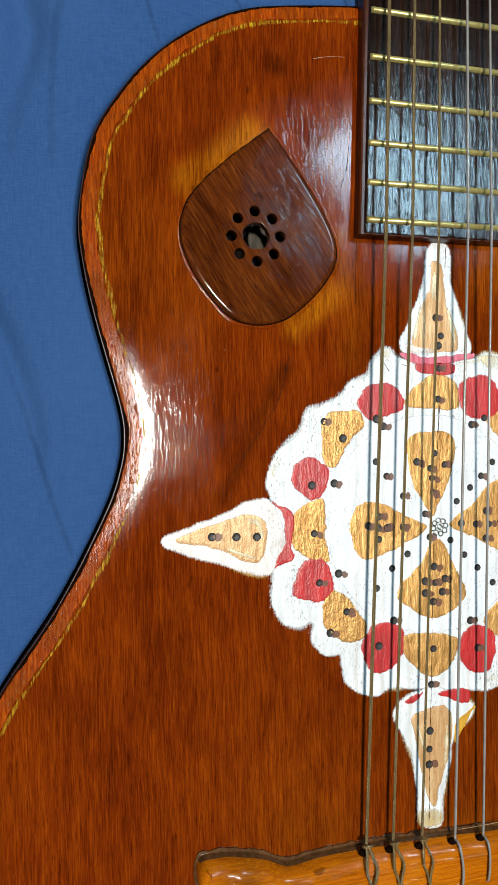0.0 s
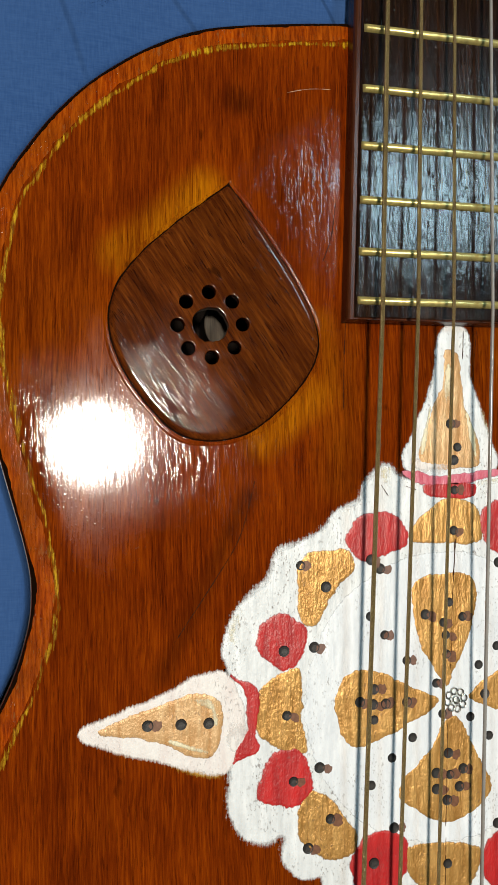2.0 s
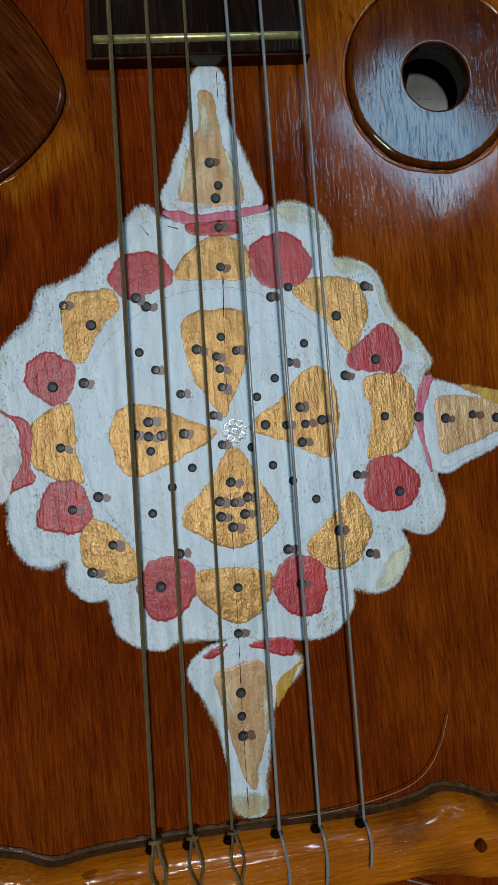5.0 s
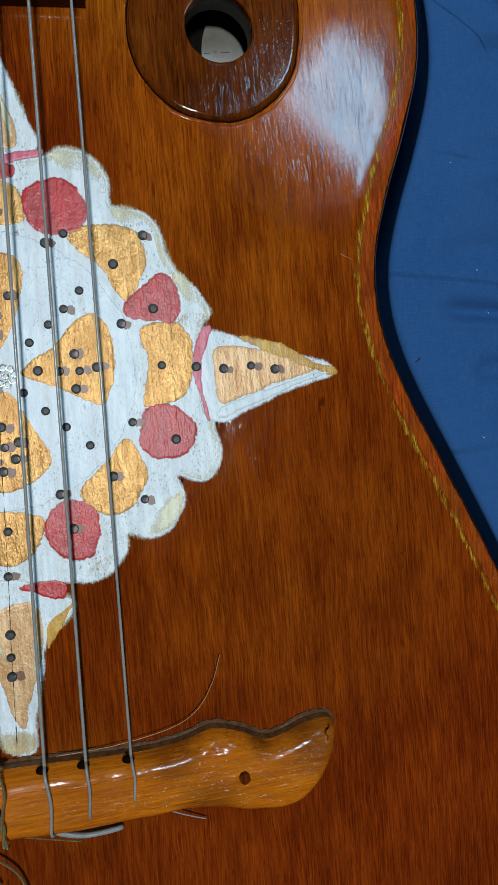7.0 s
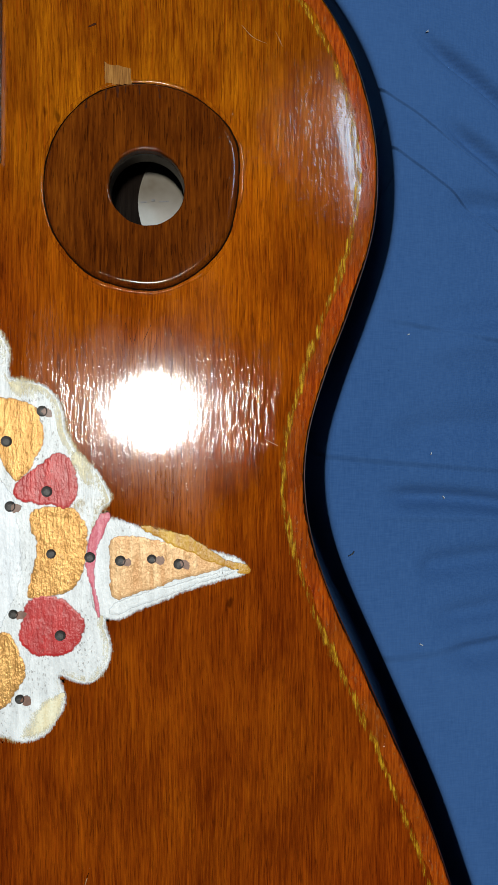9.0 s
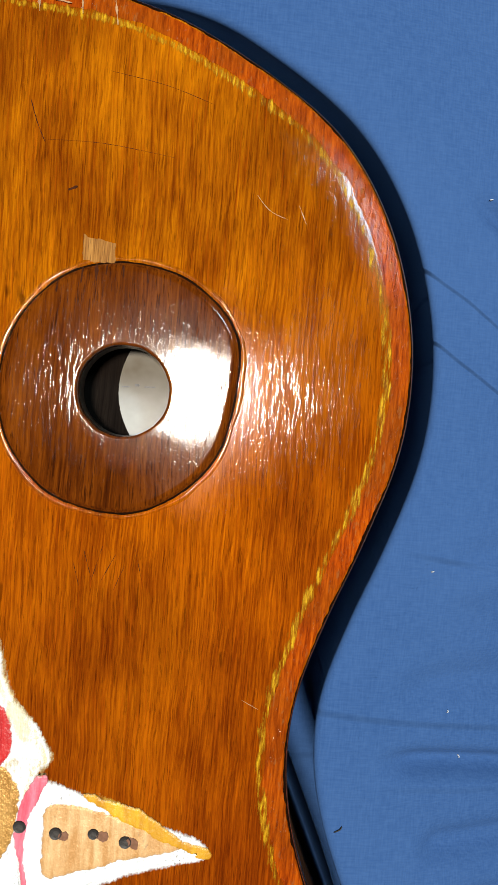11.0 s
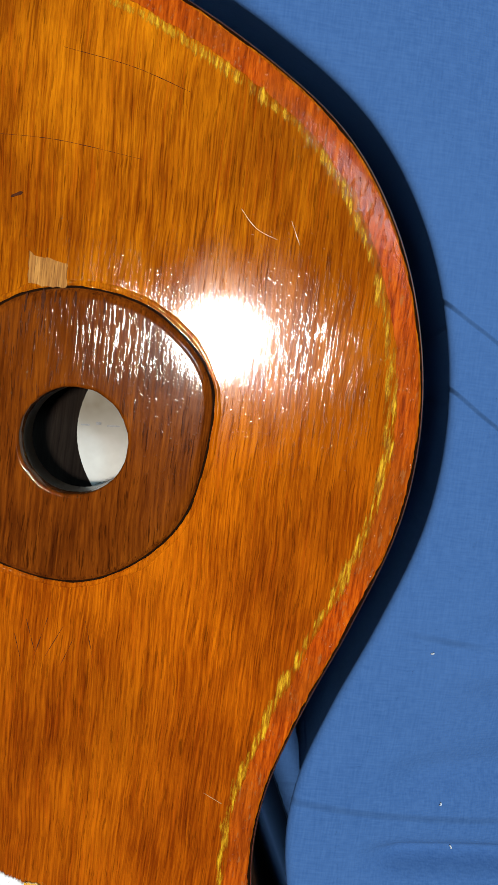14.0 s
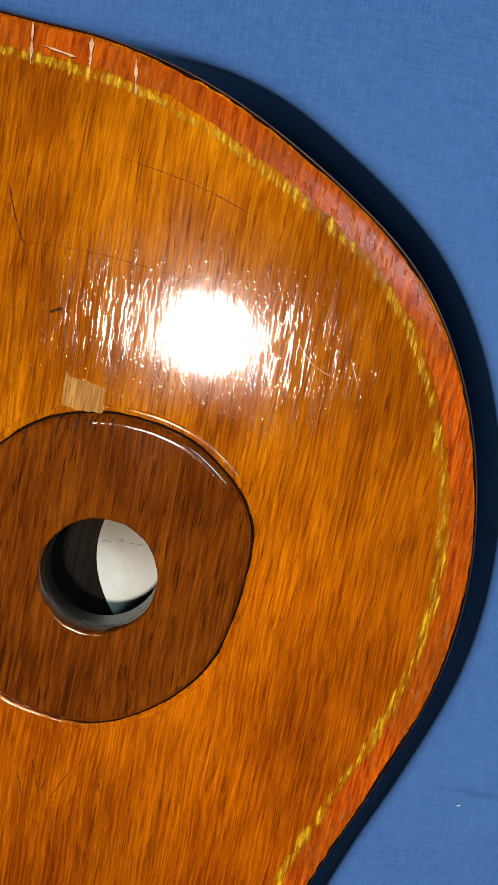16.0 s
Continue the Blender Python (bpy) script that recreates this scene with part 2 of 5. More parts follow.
# Near-black, so that the shade inside the body is in the colour.
INNER_SHADE = wood("shade_black_wood", (0.004, 0.003, 0.0025), (0.008, 0.006, 0.005), (0.012, 0.009, 0.007), 0.2, 0.8, 0.3, ior=1.04)


def red_band():
    n = Nodes("red_edge_stain")
    g = n.noise(1700, 150, 900, 4, 0.65)
    big = n.noise(60, 45, 60, 3, 0.5, 4.0)
    col = n.ramp(g, [(0.34, (0.13, 0.014, 0.0015)), (0.52, (0.29, 0.042, 0.002)), (0.68, (0.42, 0.082, 0.004))])
    col = n.mix(n.grey(big, 0.36, 0.62), n.mix(n.grey(g, 0.35, 0.65), (0.13, 0.022, 0.0018), (0.26, 0.052, 0.003)), col)
    worn = n.math("MULTIPLY", n.grey(n.noise(900, 260, 500, 3, 0.65, 13.0), 0.60, 0.70), 0.7)
    col = n.mix(worn, col, (0.22, 0.075, 0.02))
    n.bump((g, 0.20, 0.0004), (n.grey(n.noise(1700, 500, 900, 2, 0.5, 9.0), 0.58, 0.70), 0.55, 0.0003))
    return varnished(n, col, 0.15, 0.6, 1.22)


def gold_line():
    """Dry yellow brush strokes that catch on the grain and leave the wood bare between."""
    n = Nodes("worn_yellow_line")
    g = n.noise(1700, 260, 900, 4, 0.65)
    big = n.noise(150, 110, 120, 2, 0.5, 2.0)
    col = n.ramp(g, [(0.36, (0.17, 0.058, 0.002)), (0.50, (0.36, 0.170, 0.005)), (0.64, (0.52, 0.300, 0.010))])
    n.bump((g, 0.12, 0.0002))
    n.done(col, 0.5, 0.0, 0.06)
    cover = n.t.nodes.new("ShaderNodeAttribute")
    cover.attribute_name = "cover"
    hatch = n.mix(0.15, n.noise(1500, 190, 900, 4, 0.7, 6.0), big)
    v = n.math("ADD", cover.outputs["Fac"], n.math("MULTIPLY", n.math("SUBTRACT", hatch, 0.5), 2.6))
    n.link(n.grey(v, 0.30, 0.72), n.b.inputs["Alpha"])
    return n.m


def paint(name, colour, dull, rough, metal=0.0, show=0.0, streak="y", brush=0.55, thin=True):
    n = Nodes(name)
    a = (500, 80, 300) if streak == "y" else (80, 500, 300)
    g = n.noise(*a, 4, 0.6)
    big = n.noise(70, 70, 70, 3, 0.55, 4.4)
    fine = n.noise(1800, 900, 900, 3, 0.6, 8.8)
    col = n.mix(n.grey(g, 0.35, 0.65), dull, colour)
    col = n.mix(n.grey(big, 0.38, 0.70, 0.0, 0.55), col, dull)
    if show:
        # dirt in clusters, where the brush ran dry
        dry = n.math("MULTIPLY", n.grey(fine, 0.57, 0.66), n.grey(n.noise(130, 60, 90, 3, 0.6, 15.0), 0.47, 0.63, 0.08, 1.0))
        col = n.mix(n.math("MULTIPLY", dry, show), col, (0.10, 0.075, 0.065))
    ridge = n.noise(420, 300, 300, 4, 0.65, 12.0)
    n.bump((g, brush, 0.0006), (fine, brush * 0.5, 0.0003), (ridge, brush, 0.0005))
    n.done(col, rough, metal)
    if thin:
        # paint thins out towards the end of the brush stroke
        cover = n.t.nodes.new("ShaderNodeAttribute")
        cover.attribute_name = "cover"
        hairs = n.mix(0.45, n.noise(2300, 330, 900, 3, 0.6, 2.2), n.noise(1300, 1300, 1300, 3, 0.6, 6.1))
        v = n.math("ADD", cover.outputs["Fac"], n.math("MULTIPLY", n.math("SUBTRACT", hairs, 0.5), 1.05))
        n.link(n.grey(v, 0.22, 0.62), n.b.inputs["Alpha"])
    return n.m


RED_BAND, GOLD_LINE = red_band(), gold_line()
WHITE = paint("white_paint", (0.78, 0.80, 0.81), (0.58, 0.60, 0.61), 0.42, 0.0, 0.8)
INNER_WHITE = paint("cool_white_paint", (0.77, 0.795, 0.82), (0.62, 0.65, 0.685), 0.42, 0.0, 0.5)
CREAM_WASH = paint("cream_wash_paint", (0.77, 0.73, 0.54), (0.66, 0.56, 0.34), 0.45, 0.0, 0.3)
CREAM = paint("yellowed_paint", (0.62, 0.55, 0.34), (0.42, 0.26, 0.07), 0.45, 0.0, 0.5)
PINK = paint("pinkish_white_paint", (0.76, 0.74, 0.71), (0.68, 0.61, 0.585), 0.45, 0.0, 0.4)
GOLD = paint("gold_paint", (0.64, 0.365, 0.115), (0.38, 0.185, 0.042), 0.40, 0.45, 0.45, "y", 0.8)
PALE_GOLD = paint("pale_gold_paint", (0.68, 0.45, 0.23), (0.45, 0.23, 0.080), 0.42, 0.2, 0.5)
RED = paint("red_paint", (0.54, 0.020, 0.020), (0.34, 0.010, 0.012), 0.38, 0.0, 0.4, "y", 0.5)
PINK_RED = paint("pink_red_paint", (0.66, 0.20, 0.27), (0.50, 0.06, 0.10), 0.40, 0.0, 0.3, "y", 0.5)
YELLOW = paint("ochre_paint", (0.62, 0.35, 0.02), (0.42, 0.19, 0.012), 0.4, 0.0, 0.3)
PATCH = wood("bare_wood_chip", (0.10, 0.032, 0.005), (0.34, 0.150, 0.030), (0.48, 0.250, 0.070), 0.6, 0.6, 0.4, None, "y", 0.0, 1.2)


def plain(name, colour, rough, metal=0.0, grain=900.0, deep=0.6, strength=0.3, spec=0.5):
    n = Nodes(name)
    g = n.noise(grain, grain, grain, 3, 0.6)
    col = n.mix(n.grey(g, 0.35, 0.65), tuple(c * deep for c in colour), colour)
    n.bump((g, strength, 0.0003))
    return n.done(col, rough, metal, spec)


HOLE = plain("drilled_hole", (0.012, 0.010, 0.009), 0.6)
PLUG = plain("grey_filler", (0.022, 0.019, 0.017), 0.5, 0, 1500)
GROOVE = plain("dark_groove", (0.008, 0.0028, 0.001), 0.8, 0, 800, 0.6, 0.3, 0.02)
FRET = plain("yellowed_brass", (0.58, 0.48, 0.17), 0.30, 0.55, 700, 0.7)
SILVER = plain("pale_metal", (0.75, 0.74, 0.70), 0.22, 1.0, 900, 0.7)
NYLON = plain("clear_nylon", (0.27, 0.255, 0.235), 0.18, 0.0, 300, 0.8, 0.1)


def label_paper():
    """White paper; its brown upper end stands in for bare wood past the label."""
    n = Nodes("label_paper")
    g = n.noise(150, 150, 150, 3, 0.6)
    col = n.mix(n.grey(g, 0.35, 0.65), (0.31, 0.305, 0.29), (0.37, 0.365, 0.35))
    brown_end = n.line((0.040, 0.1135), (0.095, 0.1135), 0.012, 0.024)
    col = n.mix(n.math("MULTIPLY", brown_end, n.grey(n.noise(90, 90, 90, 3, 0.6, 4.0), 0.3, 0.6, 0.75, 1.0)), col, (0.115, 0.098, 0.074))
    return n.done(col, 0.8, 0.0, 0.3)


PAPER = label_paper()
LINING = plain("dark_lining_wood", (0.040, 0.030, 0.018), 0.32, 0, 1400, 0.35, 0.5)
INK = plain("grey_ink", (0.17, 0.17, 0.18), 0.7)
GLUE = plain("old_glue", (0.105, 0.046, 0.016), 0.2, 0, 500, 0.5, 0.6)
SCRATCH = plain("dark_crack", (0.045, 0.010, 0.002), 0.8, 0, 900, 0.6, 0.3, 0.1)
PALE = plain("pale_scratch", (0.40, 0.22, 0.10), 0.4)
LINT = plain("white_lint", (0.42, 0.46, 0.52), 0.9)


def wound():
    n = Nodes("wound_bronze")
    w = n.t.nodes.new("ShaderNodeTexWave")
    w.wave_type, w.bands_direction = "BANDS", "Y"
    w.inputs["Scale"].default_value = 2400.0
    n.link(n.c, w.inputs["Vector"])
    col = n.mix(w.outputs["Fac"], (0.11, 0.068, 0.022), (0.56, 0.41, 0.18))
    n.bump((w.outputs["Fac"], 0.6, 0.0002))
    return n.done(col, 0.34, 0.6)


WOUND = wound()


def cloth():
    n = Nodes("blue_cotton")
    w1 = n.noise(2600, 260, 2600, 2, 0.5)
    w2 = n.noise(260, 2600, 2600, 2, 0.5, 3.0)
    weave = n.mix(0.5, w1, w2)
    big = n.noise(14, 11, 10, 4, 0.55, 1.5)
    col = n.mix(n.grey(weave, 0.35, 0.65), (0.018, 0.056, 0.165), (0.031, 0.080, 0.208))
    col = n.mix(n.grey(big, 0.35, 0.7, 0.0, 0.5), col, (0.036, 0.088, 0.222))
    crease = n.noise(34, 120, 34, 3, 0.55, 6.0)
    plan = n.c
    n.warp(0.006, 30)
    sharp = None
    for a, b, wide in (((0.120, 0.1375), (0.240, 0.066), 0.0005), ((0.126, 0.1205), (0.240, 0.050), 0.0005), ((0.104, 0.026), (0.260, 0.012), 0.0011), ((0.150, 0.006), (0.260, 0.001), 0.0012),
                       ((0.135, -0.034), (0.260, -0.026), 0.0014), ((0.150, 0.062), (0.250, 0.050), 0.0010), ((-0.108, 0.205), (-0.098, 0.172), 0.0010), ((-0.090, 0.210), (-0.072, 0.184), 0.0009),
                       ((-0.046, 0.214), (-0.031, 0.188), 0.0006), ((-0.152, 0.078), (-0.124, -0.008), 0.0013), ((-0.126, 0.190), (-0.130, 0.130), 0.0018)):
        step = ledge(n, a, b, wide, 0.020)
        sharp = step if sharp is None else n.math("ADD", sharp, step)
    n.c = plan
    n.bump((weave, 0.12, 0.0003), (crease, 0.20, 0.0028), (sharp, 0.65, 0.0014))
    return n.done(col, 0.9, 0.0, 0.1)


CLOTH = cloth()


# ---- mesh helpers ----
def mesh_object(name, bm, material, smooth=False):
    me = bpy.data.meshes.new(name)
    bmesh.ops.recalc_face_normals(bm, faces=bm.faces)
    bm.to_mesh(me)
    bm.free()
    me.materials.append(material)
    if smooth:
        for p in me.polygons:
            p.use_smooth = True
    return new(name, me)


def part(name, bm, material, parent, label="", smooth=False):
    ob = mesh_object(name, bm, material, smooth)
    ob.parent = parent
    return tagged(ob, label)


def thing(name, x, y, z, label, category):
    ob = new(name)
    ob.empty_display_size = 0.05
    return tagged(ob, label, category)


def spline(points, n, closed=True):
    """Points along a smooth curve through the control points."""
    p = np.array(points, float)
    k = len(p)
    out = []
    spans = k if closed else k - 1
    for i in range(spans):
        a, b, c, d = (p[(i + j) % k] if closed else p[min(max(i + j, 0), k - 1)] for j in (-1, 0, 1, 2))
        for u in np.linspace(0, 1, n, endpoint=False):
            out.append(0.5 * (2 * b + (c - a) * u + (2 * a - 5 * b + 4 * c - d) * u * u + (3 * b - a - 3 * c + d) * u ** 3))
    if not closed:
        out.append(p[-1])
    return np.array(out)


def even(loop, step, closed=True):
    q = np.vstack([loop, loop[:1]]) if closed else loop
    s = np.r_[0, np.cumsum(np.linalg.norm(np.diff(q, axis=0), axis=1))]
    n = max(8, int(s[-1] / step))
    u = np.linspace(0, s[-1], n, endpoint=not closed)
    return np.stack([np.interp(u, s, q[:, k]) for k in range(q.shape[1])], 1)


def inward(loop, d):
    """A closed counter-clockwise loop moved inwards by d."""
    t = np.roll(loop, -1, 0) - np.roll(loop, 1, 0)
    t /= np.linalg.norm(t, axis=1)[:, None] + 1e-12
    return loop + np.stack([-t[:, 1], t[:, 0]], 1) * (d[:, None] if np.ndim(d) else d)


def ccw(loop):
    a = np.sum(loop[:, 0] * np.roll(loop[:, 1], -1) - loop[:, 1] * np.roll(loop[:, 0], -1))
    return loop if a > 0 else loop[::-1]


def circle(x, y, r, n=32):
    a = np.linspace(0, 2 * math.pi, n, endpoint=False)
    return np.stack([x + r * np.cos(a), y + r * np.sin(a)], 1)


def ragged(loop, size, scale, seed):
    """Shift a closed loop's points in and out by noise."""
    t = np.roll(loop, -1, 0) - np.roll(loop, 1, 0)
    t /= np.linalg.norm(t, axis=1)[:, None] + 1e-12
    nrm = np.stack([t[:, 1], -t[:, 0]], 1)
    d = np.array([noise.fractal(Vector((x * scale, y * scale, seed)), 1.0, 2.0, 4) for x, y in loop])
    return loop + nrm * (d * size)[:, None]


def rings(bm, loops, closed=True):
    """Skin between loops of equal length, given as (n, 3) arrays. Returns the rows of vertices."""
    rows = [[bm.verts.new(p) for p in lp] for lp in loops]
    n = len(rows[0])
    for a, b in zip(rows, rows[1:]):
        for i in range(n if closed else n - 1):
            j = (i + 1) % n
            bm.faces.new((a[i], a[j], b[j], b[i]))
    return rows


def at_z(loop, z):
    return np.c_[loop, np.full(len(loop), z) if np.ndim(z) == 0 else z]


def loop_edges(bm, row):
    out = []
    for i, v in enumerate(row):
        w = row[(i + 1) % len(row)]
        e = bm.edges.get((v, w)) or bm.edges.new((v, w))
        out.append(e)
    return out


def slab(outer, z0, z1, holes=(), bevel=0.0):
    """A flat plate with an outline, holes that go through, and a rounded upper rim."""
    bm = bmesh.new()
    outer = ccw(np.asarray(outer))
    loops = [at_z(outer, z0), at_z(outer, z1 - bevel)]
    if bevel:
        loops += [at_z(inward(outer, bevel * 0.35), z1 - bevel * 0.3), at_z(inward(outer, bevel), z1)]
    rows = rings(bm, loops)
    top, low = [*loop_edges(bm, rows[-1])], [*loop_edges(bm, rows[0])]
    for h in holes:
        h = np.asarray(h)
        r = rings(bm, [at_z(h, z0), at_z(h, z1)])
        top += loop_edges(bm, r[-1])
        low += loop_edges(bm, r[0])
    if holes:
        bmesh.ops.triangle_fill(bm, use_beauty=True, edges=top)
        bmesh.ops.triangle_fill(bm, use_beauty=True, edges=low)
    else:
        bmesh.ops.triangle_fill(bm, use_beauty=True, edges=top)
    return bm


def softened(loop, times=5):
    for _ in range(times):
        loop = (np.roll(loop, 1, 0) + loop + np.roll(loop, -1, 0)) / 3
    return loop


def cushion(outer, z0, z1, holes=(), edge=0.0014, rim=0.0004):
    """A plate with a smoothly rounded upper edge and softly worn hole rims."""
    bm = bmesh.new()
    outer = ccw(np.asarray(outer))
    loops = [at_z(outer, z0)]
    for a in np.linspace(0, math.pi / 2, 6):
        loops.append(at_z(softened(inward(outer, edge * (1 - math.cos(a)))), z1 - edge * 0.8 * (1 - math.sin(a))))
    loops.append(at_z(softened(inward(outer, edge + 0.0003), 8), z1))
    top = loop_edges(bm, rings(bm, loops)[-1])
    for h in holes:
        h = ccw(np.asarray(h))
        hl = [at_z(h, z0)] + [at_z(inward(h, -rim * (1 - math.cos(a))), z1 - rim * (1 - math.sin(a))) for a in np.linspace(0, math.pi / 2, 4)] + [at_z(inward(h, -rim - 0.0002), z1)]
        top += loop_edges(bm, rings(bm, hl)[-1])
    bmesh.ops.triangle_fill(bm, use_beauty=True, edges=top)
    return bm


def bead(loop, wide, high, seed):
    """Varnish that has pooled along the outside of a loop."""
    bm = bmesh.new()
    n1 = np.array([0.85 + 0.45 * noise.fractal(Vector((x * 130, y * 130, seed)), 1.0, 2.0, 3) for x, y in loop]).clip(0.15, 1.6)
    rows = []
    for u in np.linspace(0, 1, 7):
        rows.append(at_z(inward(loop, -0.00025 - wide * u * n1), ZT + 0.00005 - 0.00012 * (u in (0, 1)) + high * n1 * math.sin(math.pi * u) ** 1.2))
    rings(bm, rows)
    return bm


def strip(loop, d0, d1, z0, z1):
    """A raised band along a closed loop, between two distances inside it."""
    bm = bmesh.new()
    a, b = inward(loop, d0), inward(loop, d1)
    rings(bm, [at_z(a, z0), at_z(a, z1), at_z(b, z1), at_z(b, z0)])
    return bm


def tube(points, radius, sides=10, bm=None):
    """A round rod along a polyline; radius may be one number or one for each point."""
    bm = bm or bmesh.new()
    p = [Vector(q) for q in points]
    rad = radius if isinstance(radius, (list, np.ndarray)) else [radius] * len(p)
    up = Vector((0.13, 0.21, 0.97))
    prev = None
    rows = []
    for i, q in enumerate(p):
        d = (p[min(i + 1, len(p) - 1)] - p[max(i - 1, 0)]).normalized()
        if prev is None:
            s = d.cross(up)
            if s.length < 0.1:
                s = d.cross(Vector((1, 0, 0)))
        else:
            s = prev - d * prev.dot(d)
        s.normalize()
        prev = s
        u = d.cross(s)
        rows.append([bm.verts.new(q + (s * math.cos(a) + u * math.sin(a)) * rad[i]) for a in [2 * math.pi * k / sides for k in range(sides)]])
    for a, b in zip(rows, rows[1:]):
        for k in range(sides):
            j = (k + 1) % sides
            bm.faces.new((a[k], a[j], b[j], b[k]))
    bm.faces.new(rows[0][::-1])
    bm.faces.new(rows[-1])
    return bm


def mm(points):
    return np.array(points, float) / 1000.0


# ---- the guitar's body ----
RIGHT = mm([(5, 182), (39, 180), (57, 179.3), (75, 175), (94.7, 165.5), (110, 154.8), (120.6, 140.6), (127.3, 124), (130.4, 106), (129.3, 87.3),
            (123.2, 67), (116.6, 49.5), (111.6, 33), (110.2, 19), (112, 4), (117.5, -13), (128.6, -37.8), (142, -68), (151, -92), (166, -140),
            (171, -180), (163, -225), (140, -265), (100, -292)])
LEFT = mm([(-15, -308), (-125, -285), (-163, -250), (-182, -205), (-184, -160), (-176, -110), (-163, -72), (-147.3, -44), (-129.8, -18.4), (-115.3, 9),
           (-110.3, 23), (-108.9, 33), (-110.2, 44), (-117, 70), (-120.7, 88), (-121.9, 104), (-117.4, 128), (-108.4, 144), (-98, 156.5), (-85, 167),
           (-70, 175), (-54, 179), (-21.6, 183)])
OUTLINE = ccw(even(spline(np.vstack([RIGHT, LEFT]), 8), 0.003))
PICK_C, HOLE_C = (-0.0652, 0.0993), (0.0679, 0.0958)

guitar = thing("acoustic_guitar", 0, 0, 0, "old stained wooden guitar with painted white rosette, lying on blue sheet", "guitar")


def side_bm():
    bm = bmesh.new()
    a, b = OUTLINE, inward(OUTLINE, 0.0025)
    rings(bm, [at_z(b, 0.004), at_z(a, 0.004), at_z(a, ZT - 0.0030), at_z(b, ZT - 0.0030), at_z(b, 0.0042)])
    return bm


part("side", side_bm(), SIDE, guitar, "dark varnished wooden side", True)
inner_wall = bmesh.new()
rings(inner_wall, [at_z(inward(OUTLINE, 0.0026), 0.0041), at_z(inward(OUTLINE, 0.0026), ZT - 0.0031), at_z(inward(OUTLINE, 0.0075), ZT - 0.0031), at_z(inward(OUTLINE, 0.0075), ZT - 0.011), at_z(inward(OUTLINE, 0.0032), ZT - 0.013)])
part("kerfing", inner_wall, INNER_SHADE, guitar, "near-black lining inside the body, shade put into its colour", True)
part("back", slab(OUTLINE, 0.0005, 0.0040), INNER_SHADE, guitar)
RIM = ((0.0, -0.0011), (0.0004, -0.00085), (0.0012, -0.00063), (0.0025, -0.00047), (0.004, -0.00032), (0.006, -0.000165), (0.008, -0.00006), (0.010, -0.000007), (0.011, 0.0), (0.012, 0.0))


def rim_z(d):
    """How far the worn top falls off at a distance from its edge."""
    return np.interp(d, [p[0] for p in RIM], [p[1] for p in RIM])


def top_bm():
    bm = bmesh.new()
    edges = loop_edges(bm, rings(bm, [at_z(inward(OUTLINE, 0.0024), ZT - 0.0030), at_z(OUTLINE, ZT - 0.0030)] + [at_z(inward(OUTLINE, d), ZT + z) for d, z in RIM])[-1])
    for h in (circle(*PICK_C, 0.0125, 40), circle(*HOLE_C, 0.0115, 48)):
        edges += loop_edges(bm, rings(bm, [at_z(h, ZT - 0.0030), at_z(h, ZT)])[-1])
    bmesh.ops.triangle_fill(bm, use_beauty=True, edges=edges)
    return bm


def rim_band(near, far, lift, steps=6):
    """A skin along the edge of the top that follows its fall, between two distances from the edge."""
    bm = bmesh.new()
    rings(bm, [at_z(inward(SMOOTH_FINE, near + (far - near) * u), ZT + rim_z(near + (far - near) * u) + lift) for u in np.linspace(0, 1, steps)])
    return bm


soundboard = part("soundboard", top_bm(), TOP, guitar, "glossy orange-brown stained wooden top")
for face in soundboard.data.polygons:
    face.use_smooth = 0.01 < face.normal.z < 0.99999


def rim_noise(loop, size, scale, seed):
    return np.array([noise.fractal(Vector((x * scale, y * scale, seed)), 1.0, 2.0, 4) for x, y in loop]) * size


FINE = ccw(even(OUTLINE, 0.0005))
SMOOTH_FINE = FINE
for _ in range(3):
    SMOOTH_FINE = (np.roll(SMOOTH_FINE, 1, 0) + SMOOTH_FINE + np.roll(SMOOTH_FINE, -1, 0)) / 3
part("red_edge_band", rim_band(0.0008 + 0 * FINE[:, 0], 0.0050 + rim_noise(FINE, 0.0007, 160, 1.0), 0.00004), RED_BAND, guitar, "worn red stain along the edge", True)
line_bm = bmesh.new()
line_cover = line_bm.verts.layers.float.new("cover")
line_mid = 0.0060 + rim_noise(FINE, 0.0006, 90, 3.0)
line_half = 0.0014 + rim_noise(FINE, 0.0007, 60, 6.0) + np.where(FINE[:, 0] < 0, -0.0004, 0.0)
for row, value in zip(rings(line_bm, [at_z(inward(SMOOTH_FINE, line_mid + line_half * u), ZT + rim_z(line_mid + line_half * u) + 0.00008) for u in (-1.0, -0.3, 0.3, 1.0)]), (0.0, 0.48, 0.48, 0.0)):
    for v in row:
        v[line_cover] = value
part("yellow_line", line_bm, GOLD_LINE, guitar, "worn yellow painted line")
# Near-black strip of uneven width, wider on the left.
strip_width = np.maximum(0.0004, 0.0007 + rim_noise(FINE, 0.0006, 60, 14.0) + rim_noise(FINE, 0.00025, 420, 15.0) + np.where(FINE[:, 0] < 0, 0.0001, -0.0002))
part("dark_edge_strip", rim_band(0.0001 + 0 * strip_width, strip_width, 0.00008, 4), GROOVE, guitar, "uneven near-black strip along the outer edge")
part("edge_lip", strip(SMOOTH_FINE, -0.0002, 0.0011 + rim_noise(FINE, 0.0004, 300, 8.0), ZT - 0.0040, ZT - 0.0013), SIDE, guitar)

